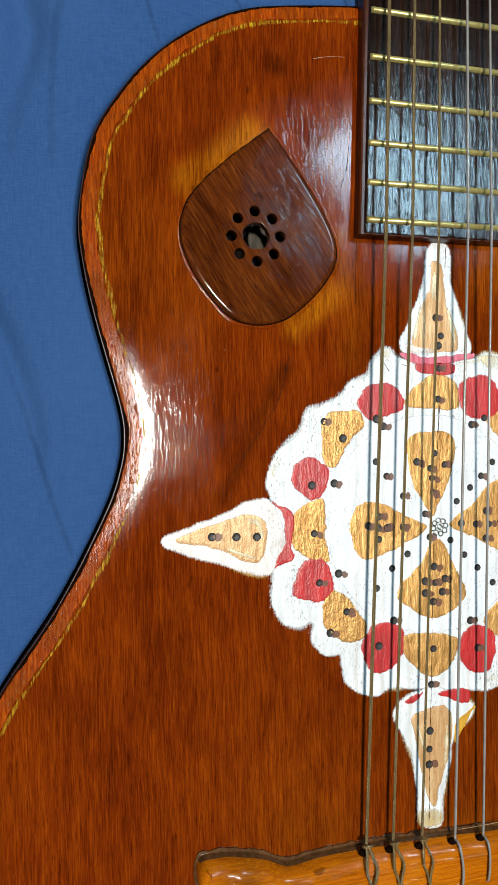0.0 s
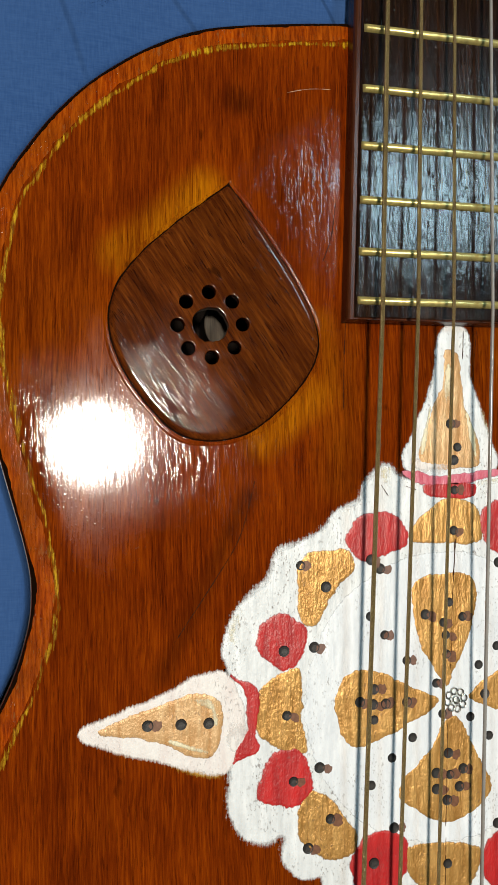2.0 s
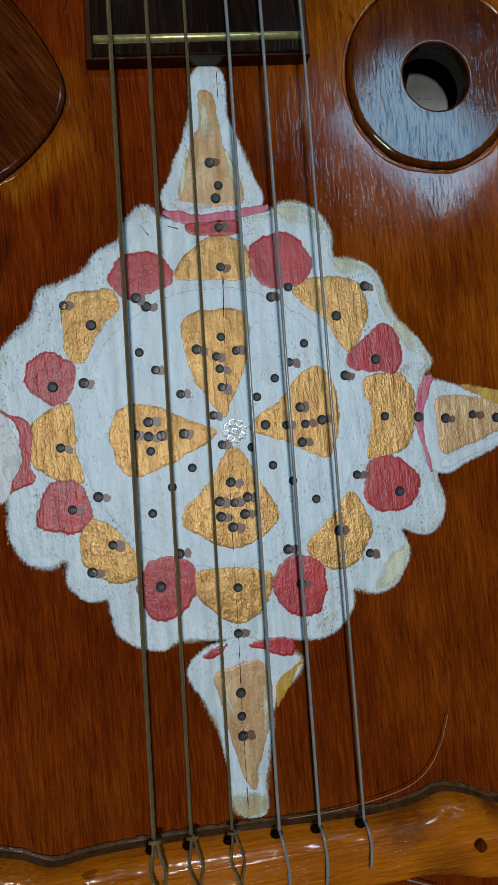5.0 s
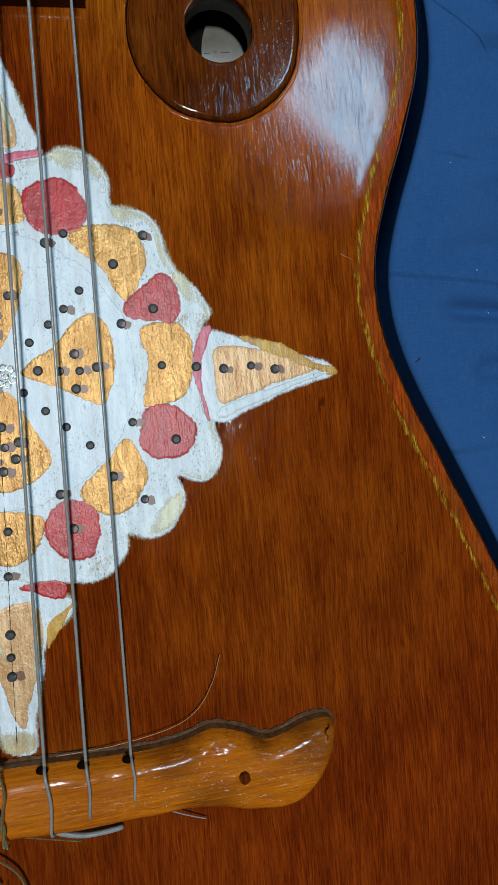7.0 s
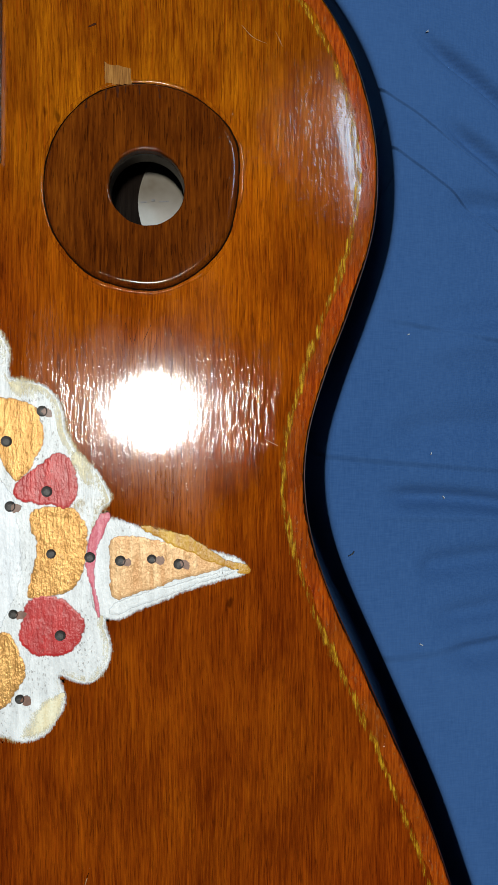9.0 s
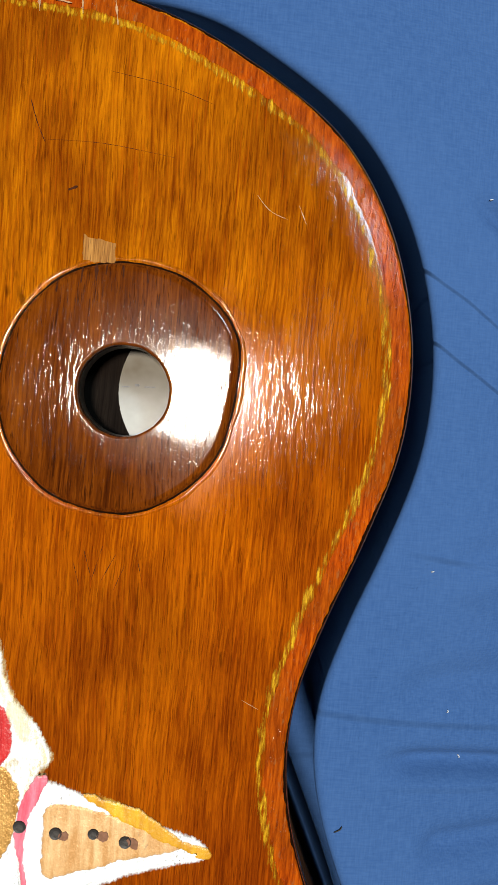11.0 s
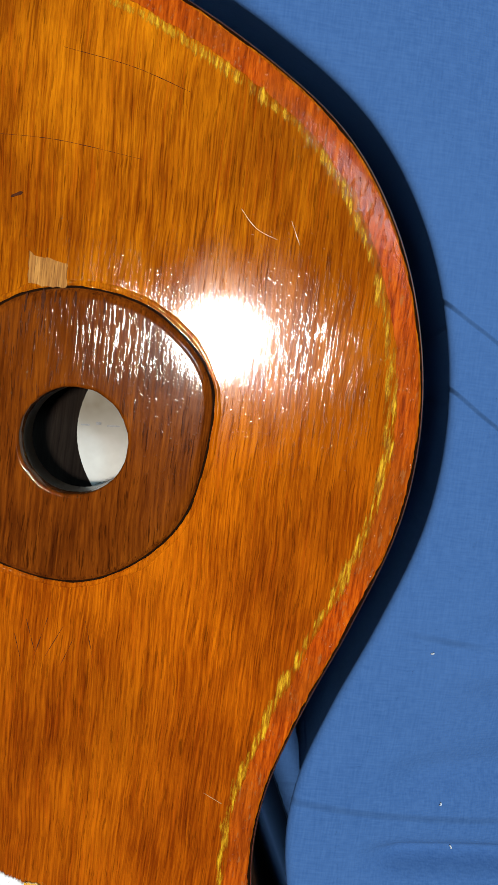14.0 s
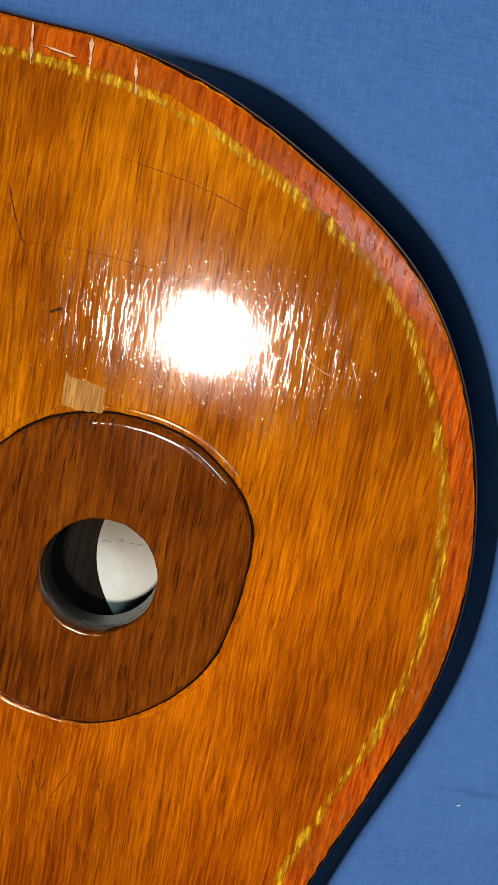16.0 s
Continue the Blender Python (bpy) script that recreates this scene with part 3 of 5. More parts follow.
# ---- panels with holes ----
tip = [(-60, 135.7)]
PICK = mm(tip + [(-65.9, 131.2), (-71.5, 126.8), (-77, 122), (-82.3, 117), (-88.3, 108.8), (-90.3, 99.5), (-87.3, 88.8), (-80.2, 78.2), (-72.8, 71.6), (-63.6, 70.1), (-54.2, 72.8),
                 (-44.3, 81.1), (-37.8, 90.2), (-36.8, 98.2), (-41, 108.4), (-49.5, 122.0), (-55, 129.6)] + tip)
PICK = ccw(even(spline(PICK, 8), 0.001))
OVAL = mm([(63.8, 122.8), (71.6, 122.8), (79.6, 120.7), (87, 115.5), (91, 110), (92.2, 103.8), (91.6, 94.5), (89.8, 85.6), (85.6, 78.6), (78.6, 72.7), (70.9, 69.6), (61.7, 70),
           (52.6, 73.4), (45.5, 80.9), (42.3, 88.5), (41.6, 97.4), (43.6, 106.5), (48.3, 114.3), (55.4, 120.2)])
OVAL = ccw(even(spline(OVAL, 8), 0.001))

part("panel_groove", slab(ragged(inward(PICK, -0.0003), 0.00018, 320, 12.0), ZT - 0.001, ZT + 0.00008, [circle(*PICK_C, 0.0123, 40)], 0.0001), GROOVE, guitar)
small = [circle(PICK_C[0] + 0.0083 * math.cos(radians(2 + 45 * k)), PICK_C[1] + 0.0083 * math.sin(radians(2 + 45 * k)), 0.00178, 20) for k in range(8)]
part("sound_panel", cushion(PICK, ZT - 0.0015, ZT + 0.0012, [ragged(circle(*PICK_C, 0.0046, 40), 0.0006, 330, 3.0)] + small, 0.0015, 0.0002), PANEL_SLANT, guitar,
     "dark brown kite-shaped panel with a ring of holes", True)
part("varnish_bead", bead(PICK, 0.0015, 0.00020, 6.0), TOP, guitar, "", True)
part("panel_groove", slab(ragged(inward(OVAL, -0.0003), 0.00018, 320, 13.0), ZT - 0.001, ZT + 0.00008, [circle(*HOLE_C, 0.0113, 48)], 0.0001), GROOVE, guitar)
part("sound_panel", cushion(OVAL, ZT - 0.0015, ZT + 0.0012, [ragged(circle(*HOLE_C, 0.0098, 72), 0.00012, 500, 5.0)], 0.0016, 0.0005), PANEL, guitar, "dark brown rounded panel with one large hole", True)
part("varnish_bead", bead(OVAL, 0.0015, 0.00020, 9.0), TOP, guitar, "", True)


def lining(c, r0, r1, z0, z1):
    bm = bmesh.new()
    a, b = circle(*c, r0, 56), circle(*c, r1, 56)
    rings(bm, [at_z(a, z1), at_z(a, z0), at_z(b, z0), at_z(b, z1)])
    return bm


part("hole_lining", lining(HOLE_C, 0.0098, 0.0114, ZT - 0.0065, ZT - 0.0016), LINING, guitar, "dark wooden hole lining", True)
# boards added close under the two openings in place of the back, one with a paper label
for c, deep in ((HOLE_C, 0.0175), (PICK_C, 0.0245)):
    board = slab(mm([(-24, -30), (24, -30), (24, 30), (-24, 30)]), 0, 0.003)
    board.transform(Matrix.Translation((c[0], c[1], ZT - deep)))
    part("stand_in_board", board, INNER_SHADE, guitar, "added near-black board close under the opening, shade in its colour")
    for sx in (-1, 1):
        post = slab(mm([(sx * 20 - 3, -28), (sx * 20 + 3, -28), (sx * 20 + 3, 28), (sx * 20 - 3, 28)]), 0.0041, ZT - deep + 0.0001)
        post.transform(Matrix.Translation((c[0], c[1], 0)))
        part("stand_in_post", post, INNER_SHADE, guitar)
# Added block; its pale colour stands in for light falling inside the hole.
patch_block = slab(np.array([(PICK_C[0] + 0.0034 + 0.0036 * math.cos(a), PICK_C[1] + 0.0024 + 0.0058 * math.sin(a)) for a in np.linspace(0, 2 * math.pi, 40, endpoint=False)]), ZT - 0.0216, ZT - 0.0090, (), 0.0004)
part("lit_patch_block", patch_block, LIT_PATCH, guitar, "added pale block inside the body, in place of a patch of light")
# Label raised to catch light; its left edge is curved like the rim's shadow.
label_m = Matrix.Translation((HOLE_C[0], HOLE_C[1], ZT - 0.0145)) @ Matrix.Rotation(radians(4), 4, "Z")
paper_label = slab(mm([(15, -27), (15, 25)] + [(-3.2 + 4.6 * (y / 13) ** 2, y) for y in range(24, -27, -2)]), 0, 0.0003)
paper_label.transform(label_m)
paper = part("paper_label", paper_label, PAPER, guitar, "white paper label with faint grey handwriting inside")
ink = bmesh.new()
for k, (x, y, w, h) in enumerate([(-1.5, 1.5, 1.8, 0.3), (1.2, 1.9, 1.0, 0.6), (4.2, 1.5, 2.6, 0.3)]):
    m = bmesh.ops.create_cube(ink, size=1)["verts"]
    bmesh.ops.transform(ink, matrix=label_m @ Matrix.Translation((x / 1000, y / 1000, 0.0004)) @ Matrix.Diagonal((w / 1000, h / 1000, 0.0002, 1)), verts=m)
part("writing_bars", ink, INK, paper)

chip = mm([(57, 128.2), (58.6, 127.2), (60, 127.5), (63.9, 126.8), (64.0, 122.6), (57.2, 122.6)])
part("wood_chip", slab(ragged(ccw(even(chip, 0.0005)), 0.0003, 900, 4.0), ZT - 0.0005, ZT + 0.00025), PATCH, guitar, "bare chipped spot in the varnish")

# ---- cracks and scratches in the top ----


def scratch(points, width, material, name, seed, lift=0.0):
    p = even(spline(mm(points), 6, False), 0.0006, False)
    t = np.gradient(p, axis=0)
    t /= np.linalg.norm(t, axis=1)[:, None]
    n = np.stack([-t[:, 1], t[:, 0]], 1)
    w = np.array([max(0.15, 0.6 + noise.noise(Vector((x * 700, y * 700, seed)))) for x, y in p]) * width * 0.25
    w[0] = w[-1] = width * 0.05
    a, b = p + n * w[:, None], p - n * w[:, None]
    bm = bmesh.new()
    rings(bm, [at_z(a, ZT - 0.0002), at_z(a, ZT + lift + 0.00005), at_z(b, ZT + lift + 0.00005), at_z(b, ZT - 0.0002)], False)
    part(name, bm, material, guitar)


for pts, w in (([(-54, 60), (-58, 46), (-64, 36), (-75, 20)], 0.0006), ([(-31.2, 133), (-32.5, 124), (-35, 117)], 0.0008), ([(44, 155), (45.6, 150.5), (47.5, 146.5)], 0.0006),
               ([(47.5, 147), (60, 147.4), (75, 146)], 0.00018), ([(53, 137), (55, 138)], 0.0012), ([(-12, -129), (-12.6, -150), (-13, -180)], 0.0009),
               ([(-47, 113), (-50, 112), (-53, 108), (-54, 104)], 0.0003), ([(60, 162.5), (72, 160.8), (82, 158)], 0.0002), ([(-29, 101), (-29.6, 90), (-30, 78)], 0.0005),
               ([(62, 61), (64, 55)], 0.0003), ([(66, 62), (64, 54)], 0.00035), ([(69, 60.5), (66, 54)], 0.0003), ([(71, 58), (69, 52.5)], 0.00025), ([(60, 58), (61.5, 53)], 0.00025), ([(73, 62), (75, 55)], 0.00025), ([(9, 100), (8, 90), (7.5, 84)], 0.0004), ([(18, 99), (17.2, 86), (17, 70)], 0.0004)):
    scratch(pts, w, SCRATCH, "crack", w * 1e4)
for pts, w in (([(93, 140), (96, 137), (100, 135.5)], 0.0003), ([(102, 139), (104, 135)], 0.0003), ([(-32, 163.5), (-38, 163), (-44, 161.5)], 0.0004), ([(99, 30), (103, 28)], 0.0002), ([(44, 179), (44.5, 173)], 0.0009), ([(53, 178.5), (53.4, 173.5)], 0.0014), ([(60, 177), (60.8, 172)], 0.0012), ([(46, 176), (51, 175.4)], 0.0008)):
    scratch(pts, w, PALE, "scratch", w * 2e4)

for pts, w in (([(57.6, 121), (57.4, 117.6)], 0.0010), ([(60.4, 122), (60.6, 118.4)], 0.0013), ([(62.6, 122), (62.5, 119.8)], 0.0008), ([(66, 122.2), (66.2, 119.6)], 0.0011), ([(71, 121.8), (71.4, 118.8)], 0.0009), ([(76, 120.6), (76.2, 118.9)], 0.0007), ([(52.6, 117.8), (52.4, 115.2)], 0.0009)):
    scratch(pts, w, SCRATCH, "dark_nick", w * 3e4, 0.00122)

# ---- painted rosette ----
RC, RA = np.array((-0.0024, 0.0005)), radians(-2.3)


def place(local):
    """From the rosette's own frame in mm to the world."""
    p = np.asarray(local, float) / 1000
    return np.stack([RC[0] + p[:, 0] * math.cos(RA) - p[:, 1] * math.sin(RA), RC[1] + p[:, 0] * math.sin(RA) + p[:, 1] * math.cos(RA)], 1)


def polar(r, deg):
    return (r * math.cos(radians(deg)), r * math.sin(radians(deg)))


SCALLOPS = [(-12.9, 58), (-18.1, 61.8), (-22.9, 57.6), (-25.7, 51.5), (-31.6, 49.3), (-34.4, 45.2), (-42.3, 40.8), (-47.2, 38.6), (-48.9, 32.6), (-55.7, 26.3), (-59.5, 21.1), (-61.2, 14.1),
            (-58.9, 7.1), (-58, -16.8), (-58.7, -23.9), (-55.4, -30.7), (-49.3, -33.5), (-44.3, -32.3), (-44.1, -38.3), (-39.9, -43.1), (-33.9, -43.9), (-32.5, -51.8), (-28.4, -55.7),
            (-20.3, -58.4), (-12.4, -56), (17.8, -58.8), (26.7, -57.5), (32.5, -51.2), (33.3, -46.2), (40.4, -47.9), (47.2, -43.6), (49.9, -36.5), (47.7, -30.6), (55.7, -32.3), (59.6, -29.1),
            (61.3, -22.1), (59.1, -15.1), (57, 10.8), (59.8, 15.9), (56.6, 21.8), (49.3, 29.5), (45.8, 40.4), (40.6, 45.2), (32.5, 46.8), (32.3, 53.8), (27, 60.6), (19.9, 62.3), (13, 59.1)]


def lobed(grow):
    """The scalloped rim of the rosette, wider by grow mm."""
    return inward(ccw(even(spline(SCALLOPS, 10), 0.5)), -grow)


def film(outer, middle, z, fill=True, weight=None):
    """A thin skin of paint: its cover grows from nothing at the outer loop to full at the middle one."""
    bm = bmesh.new()
    cover = bm.verts.layers.float.new("cover")
    rows = rings(bm, [at_z(outer, ZT + z * 0.5), at_z((outer + middle) / 2, ZT + z * 0.85), at_z(middle, ZT + z)])
    for row, value in zip(rows, (0.0, 0.5, 1.0)):
        for i, v in enumerate(row):
            v[cover] = value * (1.0 if weight is None else weight[i])
    if fill:
        bmesh.ops.triangle_fill(bm, use_beauty=True, edges=loop_edges(bm, rows[-1]))
    return bm


def coat(name, local, z, material, parent, seed, out=0.0005, inn=0.0009, label="", patchy=None, rough=0.0006):
    loop = ragged(ragged(ccw(even(place(local), 0.0004)), rough, 190, seed), rough * 0.45, 900, seed + 7)
    weight = None
    if patchy:
        # thick on the side that faces (dx, dy), missing in places
        dx, dy, base = patchy
        c = loop.mean(0)
        d = (loop - c) / np.linalg.norm(loop - c, axis=1)[:, None]
        weight = np.array([min(1.0, max(0.0, base + 0.45 * (p[0] * dx + p[1] * dy) + 0.9 * noise.noise(Vector((q[0] * 60, q[1] * 60, seed))))) for p, q in zip(d, loop)])
    outer = inward(loop, -out)
    for _ in range(14 if out > 0.0009 else 0):
        outer = (np.roll(outer, 1, 0) + outer + np.roll(outer, -1, 0)) / 3
    return part(name, film(outer, inward(loop, inn), z, True, weight), material, parent, label)


rosette = coat("rosette", lobed(0.0), 0.00026, WHITE, guitar, 1.5, 0.0013, 0.0008, "white painted scalloped rosette with gold petals and red dots")
coat("yellowed_fringe", lobed(0.3), 0.00012, CREAM, rosette, 7.5, 0.0017, 0.0006, "", (0.9, 0.35, 0.28))
coat("white_feather", lobed(0.2), 0.00016, WHITE, rosette, 8.5, 0.0024, 0.0006, "", (-0.9, 0.6, 0.06))
wash_loop = ragged(ccw(even(place(lobed(-0.2)), 0.0006)), 0.0006, 190, 1.5)
wash_dir = (wash_loop - RC) / np.linalg.norm(wash_loop - RC, axis=1)[:, None]
wash = [min(0.62, max(0.0, 0.08 + 0.40 * (0.9 * d[0] + 0.45 * d[1]) + 0.55 * noise.noise(Vector((q[0] * 70, q[1] * 70, 3.0))))) for d, q in zip(wash_dir, wash_loop)]
wash_in = inward(wash_loop, 0.0045)
for _ in range(24):
    wash_in = (np.roll(wash_in, 1, 0) + wash_in + np.roll(wash_in, -1, 0)) / 3
part("cream_wash", film(wash_in, wash_loop, 0.00029, False, wash), CREAM_WASH, rosette, "yellowed rim of the white paint")
coat("white_disc", circle(-0.8, 0.6, 38.8, 300), 0.00032, INNER_WHITE, rosette, 9.5, 0.0007, 0.0012, "cool white inner disc")


def daub(name, ctrl, z, material, seed, label="", out=0.0004, inn=0.0006, rough=0.0006):
    """One brushed patch of paint with a rounded outline."""
    return coat(name, spline(ctrl, 8), z, material, rosette, seed, out, inn, label, None, rough)


PETALS = ([(-10.7, 28.1), (-7.9, 32.2), (-0.9, 33.5), (6.1, 32.8), (8.3, 27.9), (6.7, 18.8), (3, 9.6), (0.3, 3.5), (-1.8, 5.4), (-8.2, 15.2)],
          [(-31.6, 0.2), (-29.8, 5.3), (-25, 8.5), (-16.9, 6.8), (-9.7, 3.1), (-2.6, 0.4), (-4.5, -2.7), (-14.3, -8.1), (-23.2, -11.4), (-29.3, -8.7)],
          [(6.3, 0.8), (16.1, 8.2), (21.8, 14.4), (26.8, 16.6), (31, 10.8), (32.4, 1.8), (30.6, -5.3), (27.8, -9.4), (19.6, -5.7), (13.5, -3)],
          [(0.6, -4.5), (-5.1, -13.7), (-13.7, -23.1), (-8.4, -28.9), (-0.3, -32.5), (8.6, -30.2), (13.4, -24), (9, -15.2), (4.7, -7.3)])
for k, ctrl in enumerate(PETALS):
    daub("petal", ctrl, 0.00040, GOLD, 20.0 + k, "brushed gold paint")
GOLDS = ([(-11.3, 42.1), (-8.5, 48.2), (-0.7, 53.5), (5.3, 52.8), (9.4, 48.9), (8.7, 41.9), (-1.3, 41.5)], [(-42.1, 35.8), (-37.2, 39), (-29.2, 39.4), (-27, 34.4), (-31.8, 29.2), (-37.4, 20), (-41.6, 22.9), (-41.9, 30.8)],
         [(20.9, 37.4), (28.8, 41.7), (38.8, 40.1), (42.1, 34.2), (40.4, 26.1), (35.6, 19.9), (30.3, 28.7)], [(-46.9, 7.6), (-41, 8.9), (-40.4, -1.9), (-39.1, -12.1), (-48.3, -9.4), (-52.5, -4.6), (-52.7, 2.4)])
for k, ctrl in enumerate(GOLDS):
    daub("gold_segment", ctrl, 0.00038, GOLD, 31.0 + k, "brushed gold paint")
GOLDS = ([(39.9, 12.1), (49.9, 13.5), (54.1, 7.7), (53.5, -2.4), (49.8, -8.5), (39.8, -9.9), (41.4, 1.2)], [(-38.7, -22.1), (-33.7, -22.9), (-28.5, -28.7), (-24.3, -33.5), (-26.1, -38.6), (-34.1, -38.9), (-40.3, -32.1)],
         [(34.2, -19.1), (39.6, -27.9), (37.8, -35), (32, -40.2), (25, -39.5), (20.8, -33.7), (28.4, -25.4)], [(-10.9, -43), (-9.1, -37.9), (9, -39.2), (10.2, -45.1), (5.5, -51.3), (-1.5, -52.6), (-7.7, -47.8)])
for k, ctrl in enumerate(GOLDS):
    daub("gold_segment", ctrl, 0.00038, GOLD, 35.0 + k, "brushed gold paint")
REDS = ([(-29.3, 41.4), (-26.5, 47.5), (-19.6, 49.8), (-13.5, 47), (-12.3, 41), (-16.2, 38.9), (-24.1, 36.6)], [(9.4, 49.9), (16.2, 54.2), (23.3, 52.5), (26.6, 46.6), (24.8, 40.5), (18.9, 38.3), (12.8, 40), (9.6, 43.9)],
        [(-52.4, 18.4), (-47.6, 23.6), (-40.5, 20.9), (-39.4, 17.9), (-41.1, 10.9), (-45, 8.7), (-51.1, 12.5)], [(35.7, 17.9), (40.5, 24.1), (47.3, 27.4), (51.6, 21.6), (49.9, 13.5), (42.9, 14.2), (36.8, 15)])
for k, ctrl in enumerate(REDS):
    daub("red_dot", ctrl, 0.00042, RED, 41.0 + k, "red painted dot", 0.0004, 0.0006, 0.0008)
REDS = ([(-50, -16.5), (-47.2, -11.4), (-40.1, -12.1), (-36.8, -21), (-41.6, -25.2), (-46.7, -24.4), (-51.7, -22.6)], [(38.2, -20), (39.9, -10.9), (45.8, -9.7), (52, -13.4), (54.2, -18.3), (50.4, -24.5), (41.4, -24.9)],
        [(-26, -40.6), (-23.2, -34.5), (-17.3, -33.2), (-11.2, -36), (-10.8, -44), (-14.6, -49.1), (-21.6, -50.4), (-24.8, -45.5)], [(10.1, -43.1), (13.9, -37), (19.8, -35.7), (25, -39.5), (25.3, -47.5), (22.5, -52.6), (15.5, -51.9), (12.3, -48)])
for k, ctrl in enumerate(REDS):
    daub("red_dot", ctrl, 0.00042, RED, 45.0 + k, "red painted dot", 0.0004, 0.0006, 0.0008)

SPIKES = (([(-95.5, -4.3), (-87.6, -1), (-76.8, 3.4), (-67, 7.8), (-60, 8.1), (-55.5, -3.8), (-59.1, -14.9), (-68.1, -14.2), (-79.2, -10.7), (-91.4, -7.2)],
           [(-91, -4.0), (-78.7, 0.8), (-68.8, 3.7), (-61.7, 2), (-61.0, -6), (-64.2, -12.1), (-74.3, -8.5), (-82.4, -5.8)], PINK, YELLOW, -0.3),
          ([(58.1, 10.4), (72.2, 7.4), (83.3, 3.8), (97, -1.7), (83.7, -6.1), (72.9, -10.6), (62.1, -15), (56.9, -12.2), (56.5, -1.2)],
           [(61.2, 6), (72.2, 5.4), (83.4, 2.8), (90.5, -0.9), (80.6, -4.3), (69.8, -7.7), (61.9, -10), (60.5, -2.1)], WHITE, YELLOW, 0.5),
          ([(-2.6, 99.5), (3.4, 99.7), (4.6, 94.8), (4.9, 86.8), (7.2, 79.9), (10.6, 71), (12.9, 62.1), (-1.9, 57.5), (-13.1, 62), (-10.5, 71.1), (-5.9, 82.3), (-4.3, 91.4)],
           [(-2.4, 93.5), (1.7, 92.6), (3, 85.7), (4.3, 77.7), (7.6, 69.9), (7.9, 62.9), (-2.1, 61.5), (-9.1, 63.2), (-7.5, 71.3), (-4.8, 79.4), (-2.1, 86.5)], WHITE, CREAM, -0.3),
          ([(-2.4, -103.7), (4.6, -105.4), (5.2, -95.4), (7.7, -83.3), (9.4, -74.2), (17, -64.9), (2.8, -57.4), (-6.2, -58.8), (-13.1, -63.1), (-12.9, -68.1), (-8.6, -74.9), (-5.2, -84.8), (-3.8, -95.7)],
           [(2.4, -98.5), (-0.8, -93.6), (-3.2, -83.7), (-5.6, -73.8), (-6.9, -66.8), (-2, -64.6), (4.9, -63.4), (8.1, -67.2), (8.4, -75.2), (6.7, -83.3), (4.1, -91.4)], WHITE, CREAM, -0.3))
for k, (rim, core, edge, fuzz, side) in enumerate(SPIKES):
    coat("spike", spline(rim, 8), 0.00034, edge, rosette, 51.0 + k, 0.0015, 0.0006, "tapering painted point with a gold core")
    coat("fringe", inward(ccw(even(spline(rim, 8), 0.5)), -0.5), 0.00010, fuzz, rosette, 58.0 + k, 0.0019, 0.0004, "", (0.0, side, 0.30))
    daub("gold_core", core, 0.00044, PALE_GOLD, 55.0 + k, "pale gold paint", 0.0006, 0.0007)
STROKES = ((RED, [(-59, 8.1), (-56.9, 7.2), (-51.8, 4.4), (-52.4, -6.6), (-51.2, -10.6), (-54.2, -11.7), (-58.1, -13.8), (-54.5, -4.7), (-54.7, 2.3)]),
           (PINK_RED, [(57, 11.8), (60, 11.9), (57.3, 4.8), (56.5, -1.2), (56.7, -7.2), (58.1, -15.2), (56.9, -10.2), (54.5, -2.3), (55.2, 5.7)]),
           (PINK_RED, [(-13.2, 61), (-1.9, 59.4), (13.6, 61.8), (13.3, 60.0), (-2.1, 56.6), (-12.5, 58.8)]), (RED, [(-6.2, 57.4), (6.7, 57.6), (5.7, 53.8), (-6, 54.2)]),
           (RED, [(-9.6, -60.9), (-3.2, -58.2), (-3.8, -60), (-7.5, -61.8)]), (RED, [(2.9, -59.2), (9.1, -57.9), (15.2, -58.9), (15, -63), (8.8, -61.3)]))
for k, (colour, ctrl) in enumerate(STROKES):
    daub("red_stroke", ctrl, 0.00048, colour, 61.0 + k, "red brush stroke", 0.0004, 0.0004)
daub("ochre_stroke", [(68, 9.2), (75.2, 8.0), (83.3, 5.2), (89.4, 1.5), (96.5, -0.7), (96.6, -2.7), (88.5, -0.1), (81.4, 2.6), (74, 6.0)], 0.00050, YELLOW, 67.0, "ochre brush stroke", 0.0006, 0.0003)
daub("white_stroke", [(62, -14.2), (72, -10.2), (84, -5.8), (95, -1.8), (84, -4.2), (72, -7.8), (63, -11)], 0.00050, WHITE, 68.0, "", 0.0006, 0.0003)
daub("ochre_stroke", [(9.6, -72), (12.5, -67.5), (17.5, -64.6), (16.2, -67), (12.5, -72), (10.0, -77)], 0.00036, YELLOW, 69.0, "ochre brush stroke", 0.0006, 0.0003)

